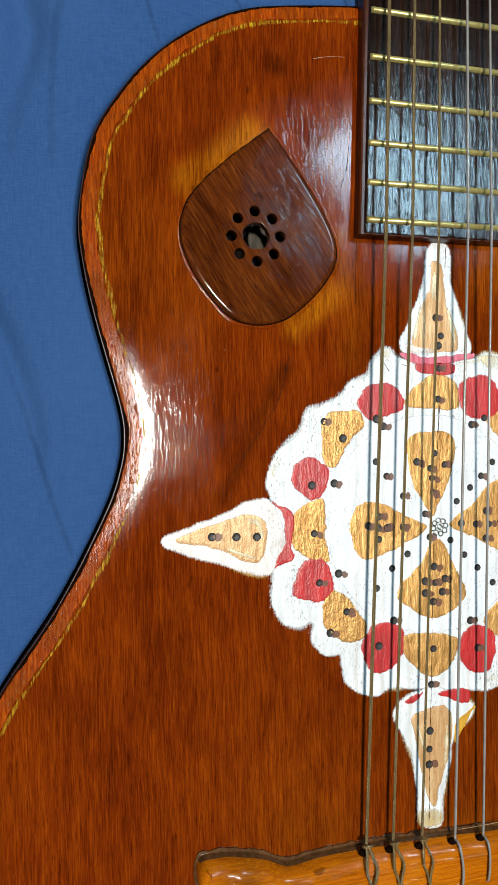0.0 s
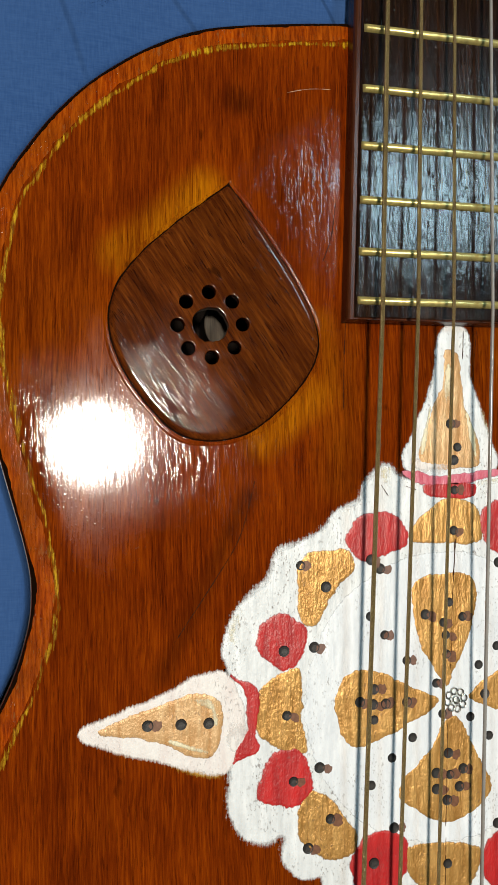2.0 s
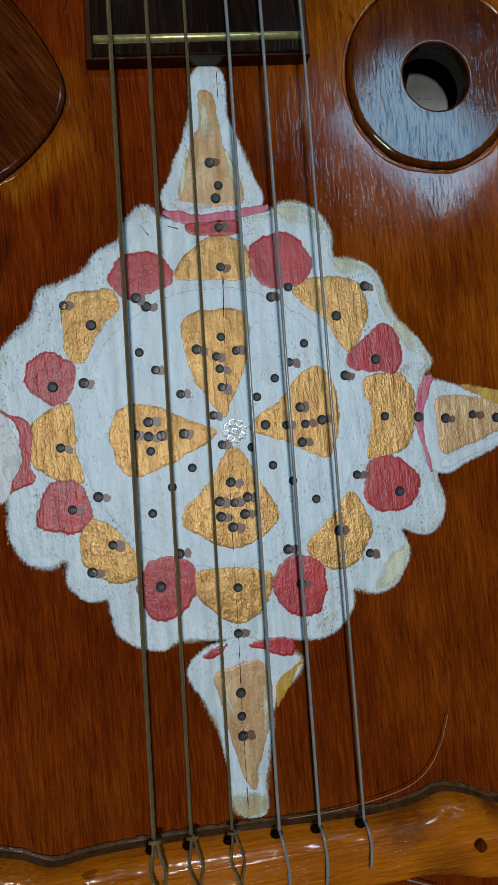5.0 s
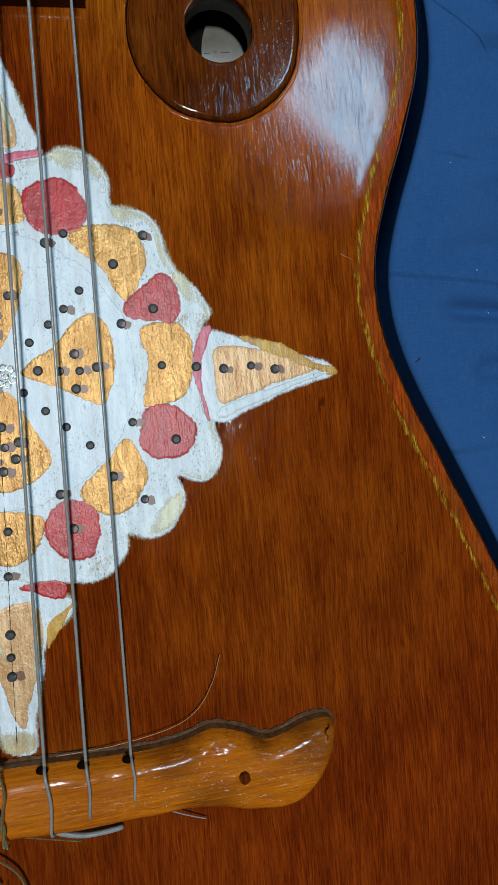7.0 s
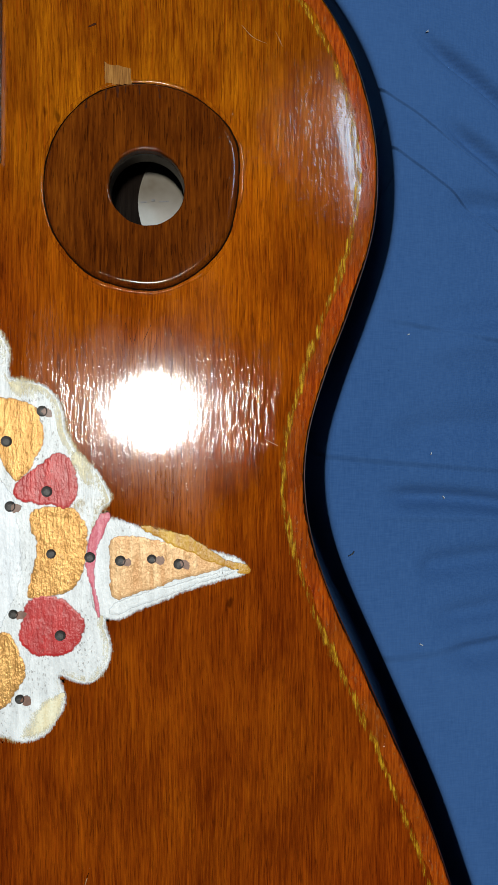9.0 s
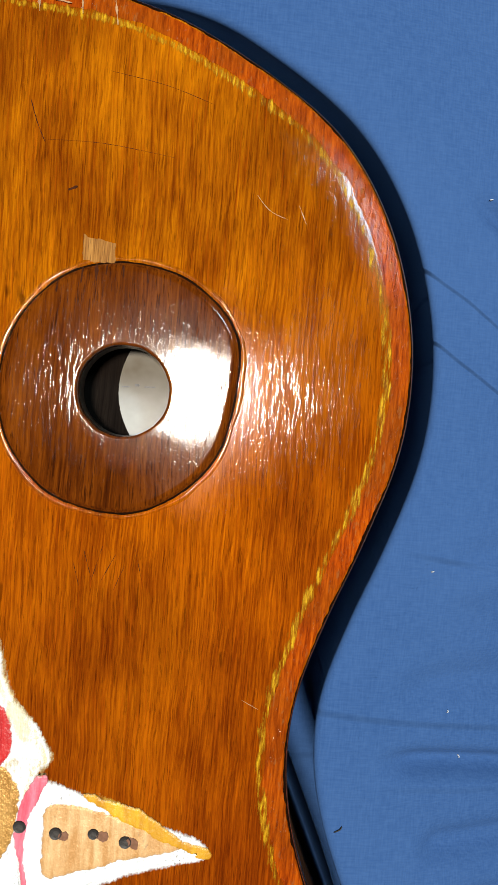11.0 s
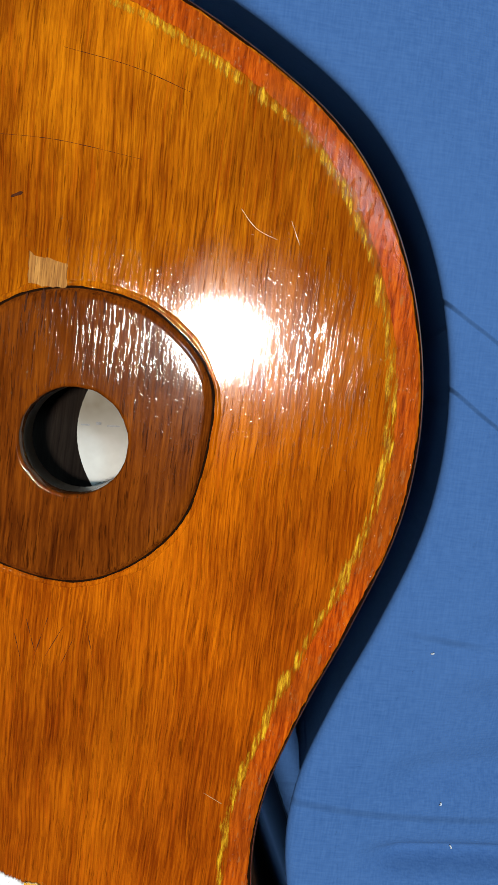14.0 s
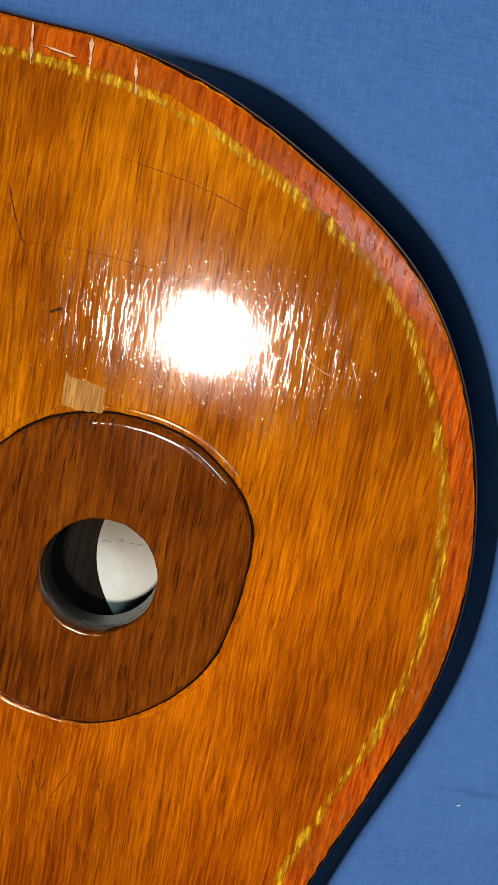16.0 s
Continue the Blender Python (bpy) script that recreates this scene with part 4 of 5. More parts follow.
# uneven blotches of old paint on the lobes, thin and yellowed
BLOTCHES = ((CREAM_WASH, [(17, 61), (26, 60), (31, 54), (27, 55), (20, 58)]), (CREAM_WASH, [(33, 46), (41, 44.5), (45, 39), (40, 41), (35, 43)]), (CREAM, [(52, 15.5), (58, 16.5), (59, 12.5), (54, 11.5), (51, 13)]),
            (CREAM_WASH, [(50, 28), (56, 22), (58.5, 17), (54, 20)]), (CREAM_WASH, [(-47, 38), (-40, 41.5), (-35, 45), (-41, 39.5), (-46, 35)]), (CREAM_WASH, [(-60, 18), (-56, 25), (-51, 29), (-55, 22), (-58, 14)]),
            (CREAM_WASH, [(50, -35), (46, -43), (39, -47), (44, -40)]), (CREAM_WASH, [(-20, 60.5), (-15, 60.5), (-14, 57.5), (-19, 57)]), (PINK, [(-58, 4), (-54, 2), (-55, -8), (-58.5, -9)]),
            (CREAM_WASH, [(20, -57.5), (28, -56), (31, -51), (25, -54)]), (PINK, [(-12, 63), (0, 60.5), (12, 63), (0, 62.5)]), (CREAM, [(-4, -99), (4.5, -101), (4.6, -105), (-2.5, -103.5)]))
for k, (colour, ctrl) in enumerate(BLOTCHES):
    coat("blotch", spline(ctrl, 8), 0.000455, colour, rosette, 80.0 + k, 0.0022, 0.0003, "thin yellowed blotch of paint", (0.0, 0.0, 0.36), 0.0012)
# fine pale ridges left by the brush along the gold cores
for k, ctrl in enumerate(([(-1, 90), (0.6, 82), (-0.5, 76), (-1.8, 83)], [(-6.2, 78), (-7.8, 70), (-8.4, 65), (-7.2, 71)], [(4.4, 77), (6.6, 71), (7.4, 65), (5.8, 71)], [(-4.8, -70), (-2.4, -78), (-0.4, -84), (-2.6, -76)],
                          [(6.4, -70), (6.9, -78), (5.6, -86), (6.0, -78)], [(-70, 2.6), (-64, 2.0), (-62.4, -4), (-63.8, 0.4)], [(-74, -7.2), (-68, -9.6), (-64, -10.4), (-69, -8.6)])):
    coat("brush_ridge", spline(ctrl, 8), 0.00052, CREAM_WASH, rosette, 95.0 + k, 0.0008, 0.0002, "", (0.0, 0.0, 0.42), 0.0004)

for pts, w in (([(1, 43), (0.6, 37), (0.2, 33)], 0.0008), ([(0.2, 33), (-0.6, 20), (-1.2, 8)], 0.0004), ([(-2.4, -6), (-3, -20), (-3.6, -33)], 0.0004), ([(-3.6, -36), (-4.2, -50), (-4.6, -60)], 0.0004),
               ([(-4.6, -60), (-5.4, -75), (-6.4, -103)], 0.0005), ([(4.4, 92), (4.8, 99.5)], 0.0006), ([(-20, 58), (-18, 55)], 0.0006), ([(-13, 57.5), (-10, 56.5)], 0.0006)):
    scratch(pts, w, SCRATCH, "seam_crack", w * 1e4, 0.00046)

# ---- drilled holes in the rosette ----
# Brown translucent marks, set just to the right of many holes.
MARK_N = Nodes("brown_side_mark")
MARK_N.b.inputs["Alpha"].default_value = 0.78
SIDE_MARK = MARK_N.done(MARK_N.mix(MARK_N.grey(MARK_N.noise(700, 700, 700), 0.35, 0.65), (0.13, 0.055, 0.030), (0.21, 0.090, 0.055)), 0.4)


# Low caps, not bored; near-black rims hold the hole's shade, grey centre shifted.
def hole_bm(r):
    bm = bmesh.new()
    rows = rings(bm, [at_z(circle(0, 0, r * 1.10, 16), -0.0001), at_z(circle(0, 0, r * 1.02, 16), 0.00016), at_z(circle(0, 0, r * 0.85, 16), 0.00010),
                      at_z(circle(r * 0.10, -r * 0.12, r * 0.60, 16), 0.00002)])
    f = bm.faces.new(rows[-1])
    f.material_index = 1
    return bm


HOLE_MESHES = []
for r in (0.00095, 0.00115, 0.00132):
    me = bpy.data.meshes.new("drilled_hole")
    b = hole_bm(r)
    b.to_mesh(me)
    b.free()
    me.materials.append(HOLE)
    me.materials.append(PLUG)
    HOLE_MESHES.append(me)
side_mark = slab(ragged(circle(0, 0, 0.0015, 40), 0.0006, 900, 3.3), -0.0001, 0.00003)
MARK_ME = bpy.data.meshes.new("side_mark")
side_mark.to_mesh(MARK_ME)
side_mark.free()
MARK_ME.materials.append(SIDE_MARK)

PETAL_HOLES = [(-8.2, 23.2), (-1.2, 26.1), (2.6, 22.0), (-3.0, 20.8), (-2.4, 17.4), (-2.3, 12.3), (-23.1, 4.6), (-27, 1.6), (-23.4, 0.7), (-19.9, 0.6), (-23.2, -3.3), (-13.9, 0.6),
               (8.7, 0.9), (14.5, 0.3), (18.9, 4.9), (19.9, 0.1), (24.7, 0.8), (18.5, -4.9), (-2.4, -13.9), (-6, -18.8), (-2, -19.6), (1.8, -18.4), (-3, -26.2), (0.6, -23), (-6.0, -23)]
WHITE_HOLES = [(4.3, -4.9), (9.7, -10.4), (14.9, -15.3), (20.9, -21), (7.1, 8.8), (12.6, 13.5), (17.1, 17.6), (21.8, 22.5), (-5.4, 4.8), (-13.7, 11.4), (-19.8, 18.5), (-23.7, 23.6),
               (-3.8, -3.4), (-12.5, -8.9), (-18.4, -13.6), (-24.3, -20.1)]
RIM_HOLES = [(-20.7, 35.9), (13.8, 36.1), (32.6, 12.6), (33.2, -15.5), (11.6, -34), (-18.2, -31.7), (-38.2, -14.1), (-39.1, 16.6), (-42.4, 37.7), (40.8, 37.3), (34.7, -37.8), (-41.6, -34)]
COLOUR_HOLES = [(0.6, 45.3), (-35.7, 31.9), (31.8, 29.5), (-46.7, -0.1), (42.9, 0.1), (-35.6, -27.3), (26.5, -30.4), (-3.3, -42.8), (41.9, 16.4), (-47.2, 16.2), (-45.2, -16.8), (45.1, -21.4),
                (-24, -40), (14.3, -44), (1.1, 56.2), (-4.4, -55.2), (52.8, -1.0), (18.9, 38.5), (-23.2, 38.4)]
SPIKE_HOLES = [(-66.7, -0.2), (-73.6, 0.1), (-81.7, 0.5), (60.7, -2.1), (68.9, -1.8), (76, -3.3), (0.4, 74.2), (2.2, 67.8), (1.1, 64.3), (-5.3, -71.4), (-5.7, -77.7), (-5.9, -83.1)]
rng = random.Random(5)
for group, height, mark_share in ((PETAL_HOLES, 0.00040, 0.9), (WHITE_HOLES, 0.00035, 0.45), (RIM_HOLES, 0.00035, 0.9), (COLOUR_HOLES, 0.00051, 0.5), (SPIKE_HOLES, 0.00050, 0.6)):
    for x, y in group:
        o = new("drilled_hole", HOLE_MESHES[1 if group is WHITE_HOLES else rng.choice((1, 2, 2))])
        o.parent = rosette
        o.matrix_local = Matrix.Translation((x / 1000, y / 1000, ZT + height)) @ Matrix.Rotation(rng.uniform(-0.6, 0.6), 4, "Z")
        if rng.random() < mark_share:
            q = new("side_mark", MARK_ME)
            q.parent = rosette
            q.matrix_local = Matrix.Translation((x / 1000 + rng.uniform(0.0013, 0.0022), y / 1000 - rng.uniform(-0.0001, 0.0007), ZT + height + 0.00006)) @ Matrix.Rotation(rng.uniform(0, 6.2), 4, "Z") @ Matrix.Diagonal((rng.uniform(0.75, 1.15), rng.uniform(0.7, 1.0), 1, 1))

medal = bmesh.new()
for k in range(8):
    cx, cy = polar(0.0024, 45 * k + 10)
    ring = circle(cx, cy, 0.00085, 14)
    tube([(*p, ZT + 0.0007) for p in np.vstack([ring, ring[:1]])], 0.00022, 6, medal)
ring = circle(0, 0, 0.0008, 14)
tube([(*p, ZT + 0.0009) for p in np.vstack([ring, ring[:1]])], 0.00028, 6, medal)
part("flower_ornament", medal, SILVER, rosette, "small silver flower ornament", True)

# ---- neck, fretboard and frets ----
SADDLE, SCALE = -0.1085, 0.642


def board_mid(y):
    return 0.0004 + 0.030 * (y - 0.105)


def board_half(y):
    return 0.0304 - 0.0150 * (y - 0.105)


def tapered(y0, y1, extra, z0, z1, bevel=0.0008):
    pts = [(board_mid(y0) - board_half(y0) - extra, y0), (board_mid(y0) + board_half(y0) + extra, y0), (board_mid(y1) + board_half(y1) + extra, y1), (board_mid(y1) - board_half(y1) - extra, y1)]
    return slab(np.array(pts), z0, z1, (), bevel)


fretboard = part("fretboard", tapered(0.1015, 0.540, -0.0018, ZT + 0.0028, ZT + 0.0055), BOARD, guitar, "dark glossy fretboard with a rough finish")
part("fretboard_edge", tapered(0.1010, 0.540, 0.0, ZT - 0.0005, ZT + 0.0046), EDGE_WOOD, guitar, "reddish-brown wooden fretboard edge")


def neck_bm():
    bm = bmesh.new()
    loops = []
    for y in np.linspace(0.176, 0.548, 14):
        w, m = board_half(y) - 0.001, board_mid(y)
        d = 0.020 + 0.03 * max(0.0, 1 - (y - 0.176) / 0.05) ** 2
        loops.append([(m + w * math.cos(a), y, ZT - 0.0004 - d * abs(math.sin(a)) ** 0.8) for a in np.linspace(0, -math.pi, 17)])
    rows = rings(bm, [np.array(lp) for lp in loops], True)
    bm.faces.new(rows[0])
    bm.faces.new(rows[-1][::-1])
    return bm


part("neck", neck_bm(), SIDE, guitar, "dark wooden neck", True)
for n in range(1, 20):
    y = SADDLE + SCALE * 2 ** (-n / 12)
    w = board_half(y) - 0.0024
    bm = bmesh.new()
    prof = [(math.cos(a) * 0.00105, math.sin(a) * 0.0011) for a in np.linspace(0, math.pi, 9)]
    rows = rings(bm, [np.array([(board_mid(y) + sx * k, y + p, ZT + 0.0054 + q * h) for p, q in prof]) for sx, k, h in ((-1, w, 0.5), (-1, w - 0.0006, 1), (1, w - 0.0006, 1), (1, w, 0.5))], False)
    bm.faces.new(rows[0])
    bm.faces.new(rows[-1][::-1])
    part("fret", bm, FRET, fretboard, "yellowed brass fret", True)
nut = slab(np.array([(board_mid(0.5345) - 0.023, 0.5335), (board_mid(0.5345) + 0.023, 0.5335), (board_mid(0.5345) + 0.023, 0.5385), (board_mid(0.5345) - 0.023, 0.5385)]), ZT + 0.005, ZT + 0.0085, (), 0.0008)
part("nut", nut, PAPER, guitar)

# ---- bridge ----
FRONT = mm([(-88, -102), (-81, -101.2), (-73.7, -102.2), (-66, -104.4), (-58.5, -107.6), (-48.5, -106.6), (-32, -106.2), (-6, -106.6), (25, -108), (39, -107), (47.5, -104.9), (55.6, -107), (62.9, -110.6), (68.9, -109.9),
            (76, -107.6), (83.6, -108)])
REAR = mm([(83.4, -116.5), (78.3, -125.4), (70.5, -131.4), (57, -130.6), (47, -128.1), (37, -126.9), (8, -127.2), (-37, -124.4), (-50, -123), (-60, -123.4), (-72, -126), (-83, -120.5), (-88.5, -110)])
BR = ccw(even(spline(np.vstack([FRONT, REAR]), 8), 0.0008))


def bridge_bm():
    bm = bmesh.new()
    nrm = inward(BR, 1.0) - BR
    face = np.clip(-nrm[:, 1], 0, 1) * (np.abs(BR[:, 0]) < 0.2)
    wob = np.array([noise.noise(Vector((x * 120, y * 120, 2.0))) for x, y in BR])
    h = 0.0066 + 0.0008 * wob
    a1 = inward(BR, 0.0004 + 0.0016 * face)
    a2 = inward(BR, 0.0009 + 0.0024 * face)
    a3 = inward(BR, 0.0026 + 0.0030 * face)
    for a in (a1, a2, a3):
        a[:] = (np.roll(a, 1, 0) + 2 * a + np.roll(a, -1, 0)) / 4
    a4 = inward(a3, 0.0006)
    rows = rings(bm, [at_z(BR, np.full(len(BR), ZT - 0.0002)), at_z((BR + a1) / 2, ZT + h * 0.36), at_z(a1, ZT + h * 0.66), at_z(a2, ZT + h * 0.86), at_z((a2 + a3) / 2, ZT + h * 0.96), at_z(a3, ZT + h * 1.0), at_z(a4, ZT + h * 1.005)])
    bmesh.ops.triangle_fill(bm, use_beauty=True, edges=loop_edges(bm, rows[-1]))
    bmesh.ops.recalc_face_normals(bm, faces=bm.faces)
    for f in bm.faces:
        f.material_index = 1 if f.normal.y > 0.45 and f.calc_center_median().z < ZT + 0.0030 else 0
    return bm


bridge = part("bridge", bridge_bm(), BRIDGE, guitar, "honey-coloured wooden bridge with carved wavy ends", True)
bridge.data.materials.append(GLUE)
part("glue_line", slab(ragged(inward(BR, -0.0008), 0.0006, 350, 4.0), ZT - 0.0002, ZT + 0.0005), GLUE, guitar, "dark old glue round the bridge")
for x, y, r in ((55.5, -119.5, 0.0017), (-66, -114, 0.0016)):
    dot = bmesh.new()
    lo = rings(dot, [at_z(circle(x / 1000, y / 1000, r, 20), ZT + 0.0058), at_z(circle(x / 1000, y / 1000, r * 0.9, 20), ZT + 0.0080)])
    dot.faces.new(lo[-1])
    part("plug", dot, PANEL, bridge, "reddish-brown round plug")

# ---- strings ----
XB = (-32.1, -22.4, -11.6, 1.0, 12.0, 24.3)
XT = (-22.9, -13.3, -3.5, 7.5, 16.6, 27.4)
RAD = (0.00058, 0.00050, 0.00043, 0.00046, 0.00044, 0.00040)
for k in range(6):
    wound_string = k < 3
    mat, lab = (WOUND, "bronze wound guitar string") if wound_string else (NYLON, "clear greyish nylon guitar string")
    xb, xt, r = XB[k] / 1000, XT[k] / 1000, RAD[k]
    yb = -0.1055 - 0.0005 * k
    zb, zt = ZT + 0.0048, ZT + 0.0106
    end_y = 0.5345
    f = (end_y - yb) / (0.103 - yb)
    far = (board_mid(end_y) + (k - 2.5) * 0.0076, end_y, ZT + 0.0088)
    near = (xb, yb - 0.0035, zb - 0.0003)
    mid = (xt, 0.103, zt)
    pts = [near, (xb, yb, zb)] + [tuple(np.array((xb, yb, zb)) * (1 - u) + np.array(mid) * u) for u in np.linspace(0.1, 1, 10)] + [tuple(np.array(mid) * (1 - u) + np.array((mid[0] + (far[0] - mid[0]), far[1], far[2])) * u) for u in np.linspace(0.1, 1, 10)]
    string = part("string", tube(pts, r, 10), mat, guitar, lab, True)
    # solid near-black bead for the hole mouth in the bridge's face, shade in its colour
    m = bmesh.new()
    bmesh.ops.create_uvsphere(m, u_segments=14, v_segments=8, radius=0.0014)
    m.transform(Matrix.Translation((xb - 0.0008, yb - 0.0017, ZT + 0.0042)) @ Matrix.Diagonal((1.25, 0.9, 0.8, 1)))
    part("string_hole", m, GROOVE, bridge, "", True)
    if not wound_string:
        # one clear strand from the hole over the bridge to its rear edge
        lean, back_y = (0.0006, 0.0, 0.0)[k - 3], (-0.1265, -0.1235, -0.1212)[k - 3]
        strand = spline([(xb, yb - 0.0005, ZT + 0.0046), (xb + 0.0003, yb - 0.0022, ZT + 0.0074), (xb + lean + 0.0006, (yb + back_y) / 2, ZT + 0.0077), (xb + lean, back_y + 0.0016, ZT + 0.0074),
                         (xb + lean + 0.0003, back_y - 0.0006, ZT + 0.0040)], 8, False)
        part("strand", tube(strand, r * 0.95, 8), mat, string, "", True)
        continue
    # the tied loop over the bridge
    knot = bmesh.new()
    length = (0.0225, 0.0215, 0.0215, 0.0195, 0.0170, 0.0140)[k]
    for side in (0, math.pi):
        path = []
        for u in np.linspace(0, 1, 34):
            y = yb + 0.0004 - length * u
            spread = 0.0013 * math.sin(math.pi * min(1, u * 1.9)) ** 2 * (u < 0.53) + r * 0.95
            phase = side + (max(0.0, u - 0.5) * 5.0 * math.pi)
            lift = ZT + 0.0048 + 0.0028 * min(1.0, u / 0.22) if u < 0.22 else ZT + 0.0076
            if u > 0.93:
                lift -= 0.0035 * (u - 0.93) / 0.07
            path.append((xb + 0.0004 + spread * math.cos(phase) + 0.0010 * u, y, lift + r + 0.5 * r * math.sin(phase)))
        tube(path, r * 0.9, 8, knot)
    ring = [(xb + 0.0004 + 0.0014 * math.cos(a), yb + 0.0008 + 0.0004 * math.sin(a), ZT + 0.0052 + 0.0012 * math.sin(a)) for a in np.linspace(0, 2 * math.pi, 20)]
    tube(ring, r * 0.9, 8, knot)
    part("tied_loop", knot, mat, string, "", True)

TAILS = [((-30, -128), (-22, -130.5), (-17, -134), (-14, -140)), ((-21, -128), (-15, -131), (-9, -137), (-6, -146)), ((-7, -126.5), (2, -129.5), (9, -132)),
         ((0.5, -125), (3, -127.5), (10, -129.8), (20, -130.2)), ((11, -123), (17, -126.5), (25, -126.8), (32, -123.5)), ((23, -120.5), (33, -127), (44, -132.5))]
for k, ctrl in enumerate(TAILS):
    p = even(spline(mm(ctrl), 8, False), 0.0006, False)
    z = ZT + 0.0012 + 0.0022 * np.linspace(1, 0.0, len(p)) ** 0.5
    part("string_tail", tube(at_z(p, z), (0.0004, 0.0004, 0.00022, 0.00075, 0.0004, 0.0002)[k], 8), WOUND if k < 3 else NYLON, guitar, "loose trimmed string end", True)
hair = even(spline(mm([(52, -85), (49, -93), (44, -100), (36, -104), (20, -106.3), (4, -106.5)]), 8, False), 0.0008, False)
part("stray_fibre", tube(at_z(hair, ZT + 0.0020), 0.00012, 6), PALE, guitar, "thin stray nylon fibre", True)

# ---- the sheet ----
ax_x = np.unique(np.concatenate([np.linspace(-1.3, -0.40, 16), np.linspace(-0.40, 0.05, 200), np.linspace(0.05, 0.26, 190), np.linspace(0.26, 0.40, 40), np.linspace(0.40, 1.3, 16)]).round(5))
ax_y = np.unique(np.concatenate([np.linspace(-1.3, -0.40, 16), np.linspace(-0.40, -0.12, 130), np.linspace(-0.12, 0.24, 300), np.linspace(0.24, 0.40, 50), np.linspace(0.40, 1.3, 16)]).round(5))
GX, GY = np.meshgrid(ax_x, ax_y, indexing="ij")
grid = np.stack([GX.ravel(), GY.ravel()], 1)
flat = grid
coarse = even(OUTLINE, 0.005)
dist = np.full(len(flat), 0.5)
close = np.flatnonzero((np.abs(flat[:, 0]) < 0.33) & (np.abs(flat[:, 1]) < 0.40))
for p0, p1 in zip(coarse, np.roll(coarse, -1, 0)):
    e = p1 - p0
    near = close[((flat[close] - p0) ** 2).sum(1) < 0.16 ** 2]
    rel = flat[near] - p0
    u = np.clip(rel @ e / (e @ e), 0, 1)
    dist[near] = np.minimum(dist[near], np.sqrt(((rel - u[:, None] * e) ** 2).sum(1)))
inside = np.zeros(len(flat), bool)
q = np.roll(coarse, -1, 0)
for (x0, y0), (x1, y1) in zip(coarse, q):
    cross = ((y0 > flat[:, 1]) != (y1 > flat[:, 1]))
    if y1 != y0:
        inside ^= cross & (flat[:, 0] < (x1 - x0) * (flat[:, 1] - y0) / (y1 - y0) + x0)
dist[inside] = 0.0
smooth_line = ccw(even(OUTLINE, 0.002))
for _ in range(2):
    smooth_line = (np.roll(smooth_line, 1, 0) + smooth_line + np.roll(smooth_line, -1, 0)) / 3
SHADE_GAP = 0.0073
# profiles of the bedding beside the body as (distance, height): an overhanging lip shaped to leave a shadow band, and a
# close soft rise that hides the side
SHADE_LIP = [(-0.006, 0.0), (0.0, 0.0), (SHADE_GAP + 0.006, 0.0), (SHADE_GAP + 0.007, 0.04), (SHADE_GAP + 0.0045, 0.080), (SHADE_GAP + 0.0010, 0.0895), (SHADE_GAP + 0.0002, 0.0905), (SHADE_GAP, 0.0912), (SHADE_GAP + 0.0003, 0.0918), (SHADE_GAP + 0.0010, 0.0923), (SHADE_GAP + 0.0020, 0.0925)]
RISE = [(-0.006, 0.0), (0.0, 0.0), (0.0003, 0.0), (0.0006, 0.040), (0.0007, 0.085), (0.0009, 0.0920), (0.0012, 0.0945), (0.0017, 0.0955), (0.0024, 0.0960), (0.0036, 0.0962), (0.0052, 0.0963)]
STEPS = np.concatenate([np.arange(0.0105, 0.0195, 0.001), [0.0205]])
dist_grid = dist
flat = np.vstack([grid] + [inward(smooth_line, -d) for d in STEPS])
dist = np.concatenate([dist] + [np.full(len(smooth_line), max(0.0, d)) for d in STEPS])


def ease(t):
    t = np.clip(t, 0, 1)
    return t * t * (3 - 2 * t)


# sheet raised beside the body, so the gap's shade stands in for a cast shadow
steep = 0.0925 * (dist > 0) - 0.030 * ease((dist - SHADE_GAP - 0.004) / 0.13)
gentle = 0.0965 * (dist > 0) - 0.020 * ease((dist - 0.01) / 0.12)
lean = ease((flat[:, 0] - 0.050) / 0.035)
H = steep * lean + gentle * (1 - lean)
FOLDS = [((128, 152), (240, 92), -4.6, 2.4), ((134, 128), (240, 70), -4.2, 2.4), ((150, -8), (270, -18), -3.0, 4.0), ((146, -25), (270, -28), -3.2, 4.0), ((140, 32), (270, 22), -2.2, 5.0), ((150, 98), (270, 86), -3.0, 3.5), ((138, 60), (270, 70), -2.6, 4.5), ((112, 12), (260, -2), -4.5, 3.0), ((125, -40), (260, -34), -4.0, 5.0), ((150, 60), (260, 50), 2.5, 7.0),
         ((-152, 78), (-124, -8), -5.0, 4.0), ((-143, 184), (-136, 120), -5.0, 6.0), ((-100, 260), (-60, 185), -4.0, 3.0), ((-190, 150), (-160, 40), 6.0, 11.0), ((-40, 260), (-30, 200), -3.0, 3.0), ((-200, 60), (-150, -60), 7.0, 14.0),
         ((60, 230), (190, 190), 2.5, 10.0), ((120, 260), (240, 180), 2.0, 8.0), ((160, -80), (270, -70), 3.0, 7.0)]
for (ax, ay), (bx, by), high, wide in FOLDS:
    a, b = np.array((ax, ay)) / 1000, np.array((bx, by)) / 1000
    ab = b - a
    u = ((flat - a) @ ab / (ab @ ab))
    bend = 0.004 * np.sin(u * 5.0)
    foot = a + np.clip(u, 0, 1)[:, None] * ab
    perp = np.array((-ab[1], ab[0])) / np.linalg.norm(ab)
    d = (flat - foot - perp * bend[:, None])
    d = np.sqrt((d ** 2).sum(1))
    H += high / 1000 * np.exp(-(d / (wide / 1000)) ** 2) * ease((dist - 0.0205) / 0.014)
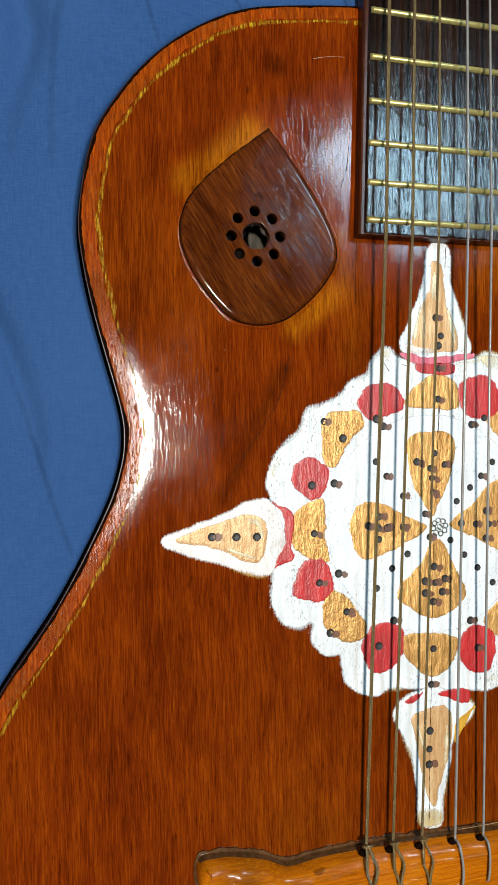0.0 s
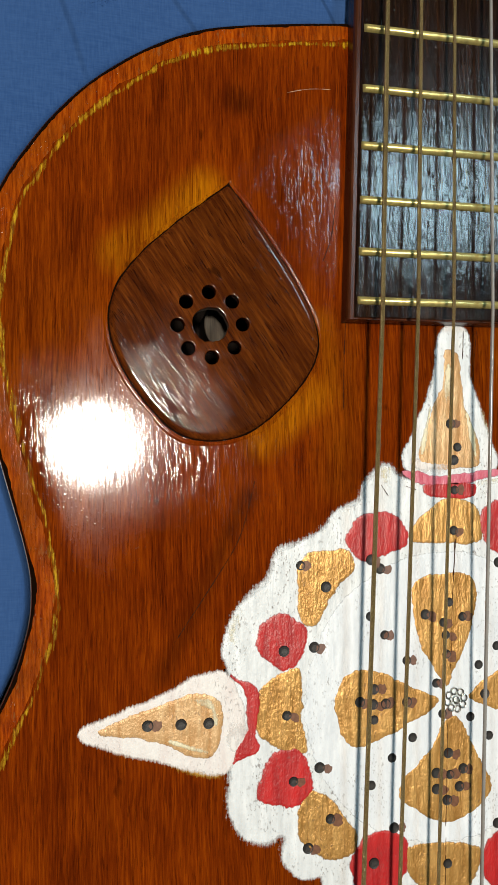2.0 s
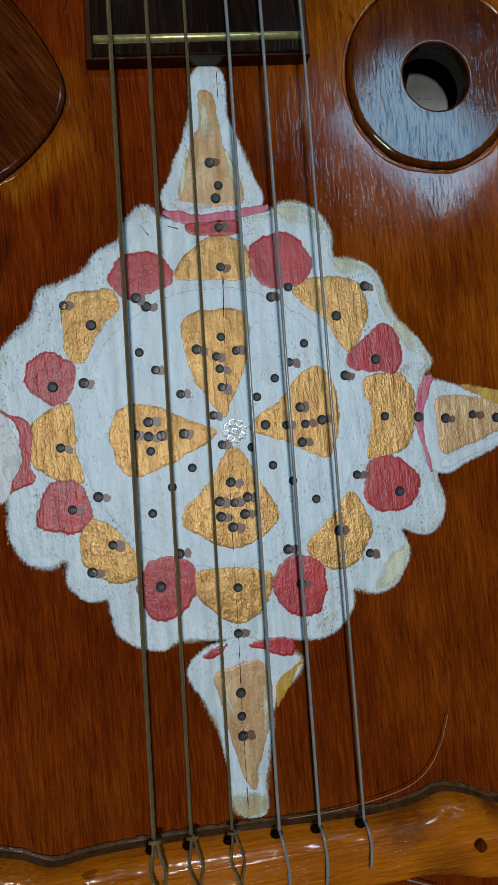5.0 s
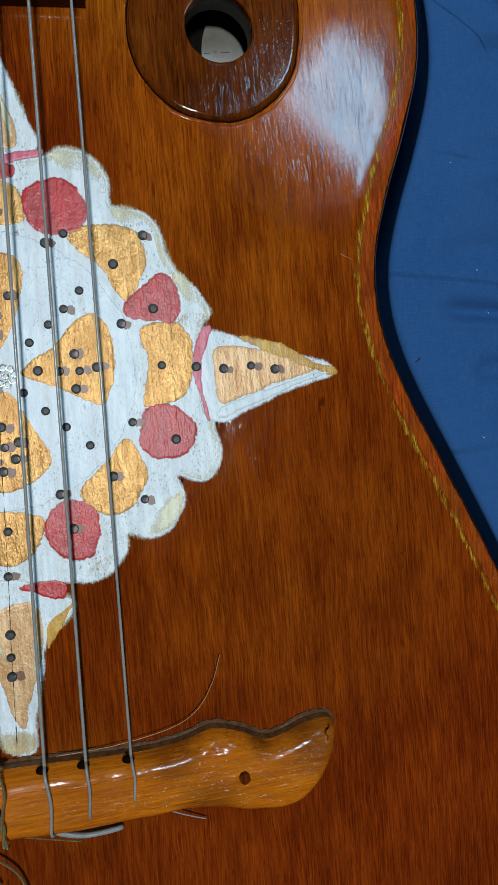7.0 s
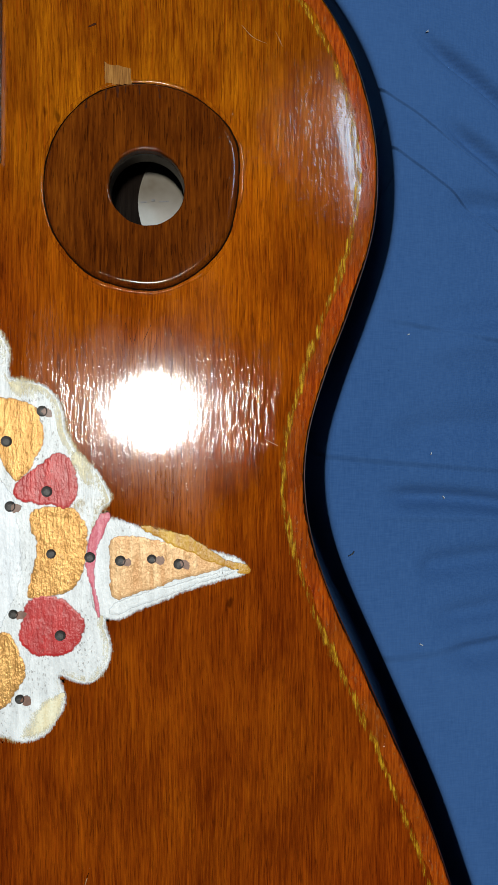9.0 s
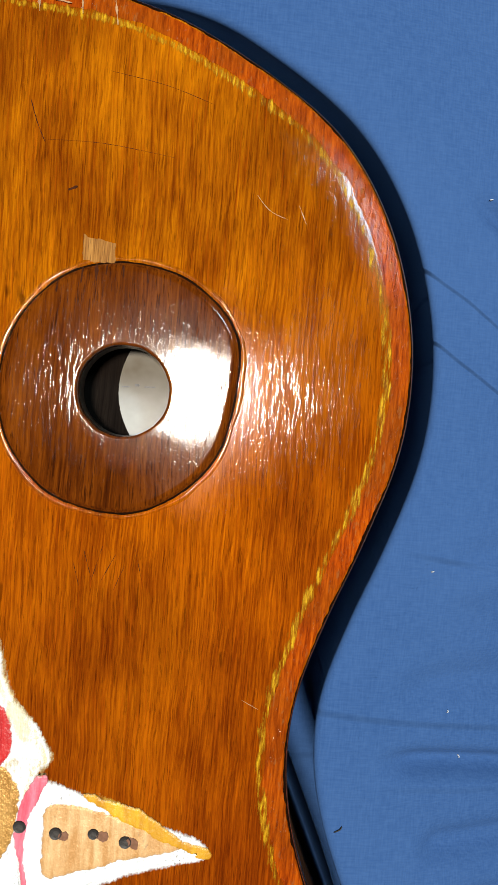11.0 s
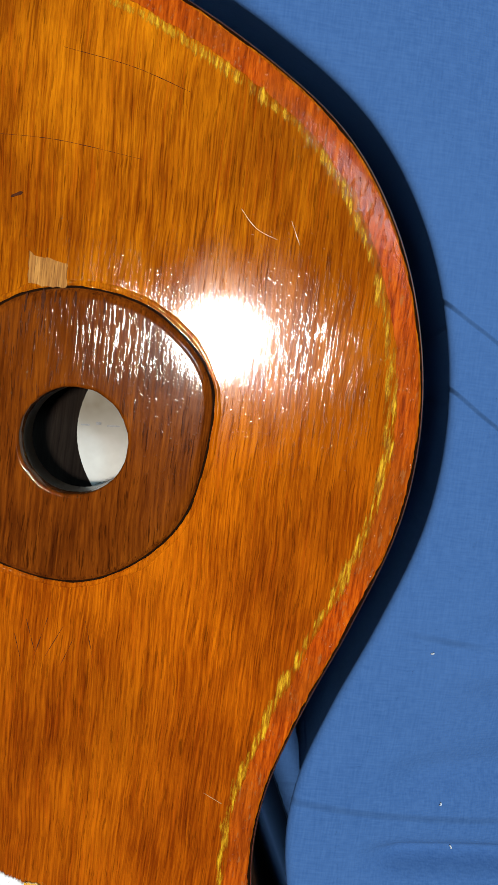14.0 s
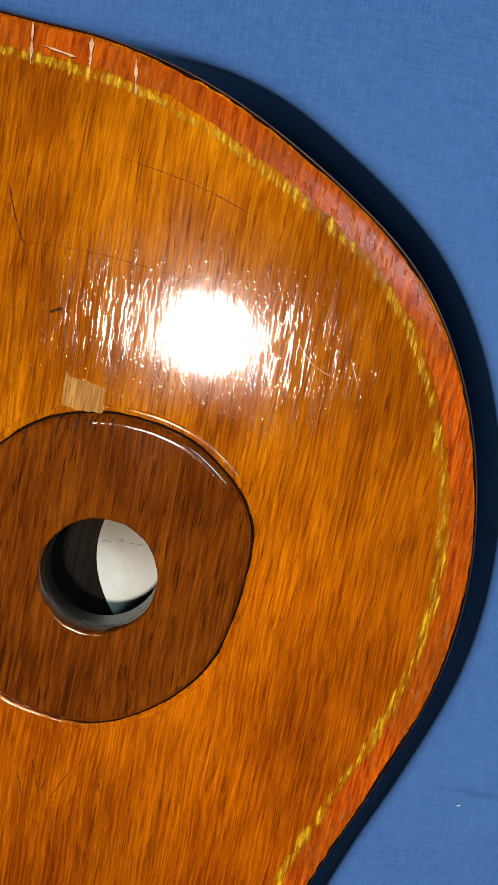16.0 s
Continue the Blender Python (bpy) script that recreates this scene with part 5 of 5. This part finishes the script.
H += np.array([0.006 * noise.noise(Vector((x * 6, y * 6, 1.0))) + 0.003 * noise.noise(Vector((x * 17, y * 24, 4.0))) for x, y in flat]) * ease(dist / 0.06)
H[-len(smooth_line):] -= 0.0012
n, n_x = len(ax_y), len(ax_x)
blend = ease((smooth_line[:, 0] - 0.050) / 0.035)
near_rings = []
for (d0, z0), (d1, z1) in zip(SHADE_LIP, RISE):
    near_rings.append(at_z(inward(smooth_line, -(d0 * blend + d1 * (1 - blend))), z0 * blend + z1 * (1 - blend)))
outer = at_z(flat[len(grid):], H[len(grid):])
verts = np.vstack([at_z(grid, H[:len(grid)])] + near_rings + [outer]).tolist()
free = (dist_grid == 0) | (dist_grid > 0.0142)
faces = [(i * n + j, (i + 1) * n + j, (i + 1) * n + j + 1, i * n + j + 1) for i in range(n_x - 1) for j in range(n - 1)
         if free[i * n + j] and free[(i + 1) * n + j] and free[(i + 1) * n + j + 1] and free[i * n + j + 1]]
first, m = len(grid), len(smooth_line)
faces += [(first + k * m + i, first + (k + 1) * m + i, first + (k + 1) * m + (i + 1) % m, first + k * m + (i + 1) % m) for k in range(len(STEPS) + len(SHADE_LIP) - 1) for i in range(m)]
me = bpy.data.meshes.new("bed_sheet")
me.from_pydata(verts, [], faces)
me.materials.append(CLOTH)
for p in me.polygons:
    p.use_smooth = True
sheet = tagged(new("bed_sheet", me), "rumpled plain blue cotton sheet spread over a bed", "bed sheet")

# ---- bits of lint on the sheet ----
for x, y, length, turn, dark in ((0.1250, -0.003, 0.0022, 0.7, True), (0.1480, 0.148, 0.0007, 0.2, False), (0.1500, 0.0255, 0.0006, 1.4, False), (0.1560, 0.012, 0.0008, 2.1, False), (0.1420, 0.060, 0.0006, 0.4, False), (0.1460, -0.030, 0.0012, 2.6, False)):
    z = H[np.argmin(((grid - (x, y)) ** 2).sum(1))] + 0.0001
    bits = [(x + length * (u - 0.5) * math.cos(turn) + 0.3 * length * math.sin(3 * u) * math.sin(turn), y + length * (u - 0.5) * math.sin(turn), z + 0.0002 * math.sin(math.pi * u)) for u in np.linspace(0, 1, 8)]
    lint = mesh_object("lint", tube(bits, 0.00016, 6), HOLE if dark else LINT, True)
    tagged(lint, "short dark fibre lying on the blue sheet" if dark else "tiny white speck of lint on the blue sheet", "lint", "bits of lint on the sheet")
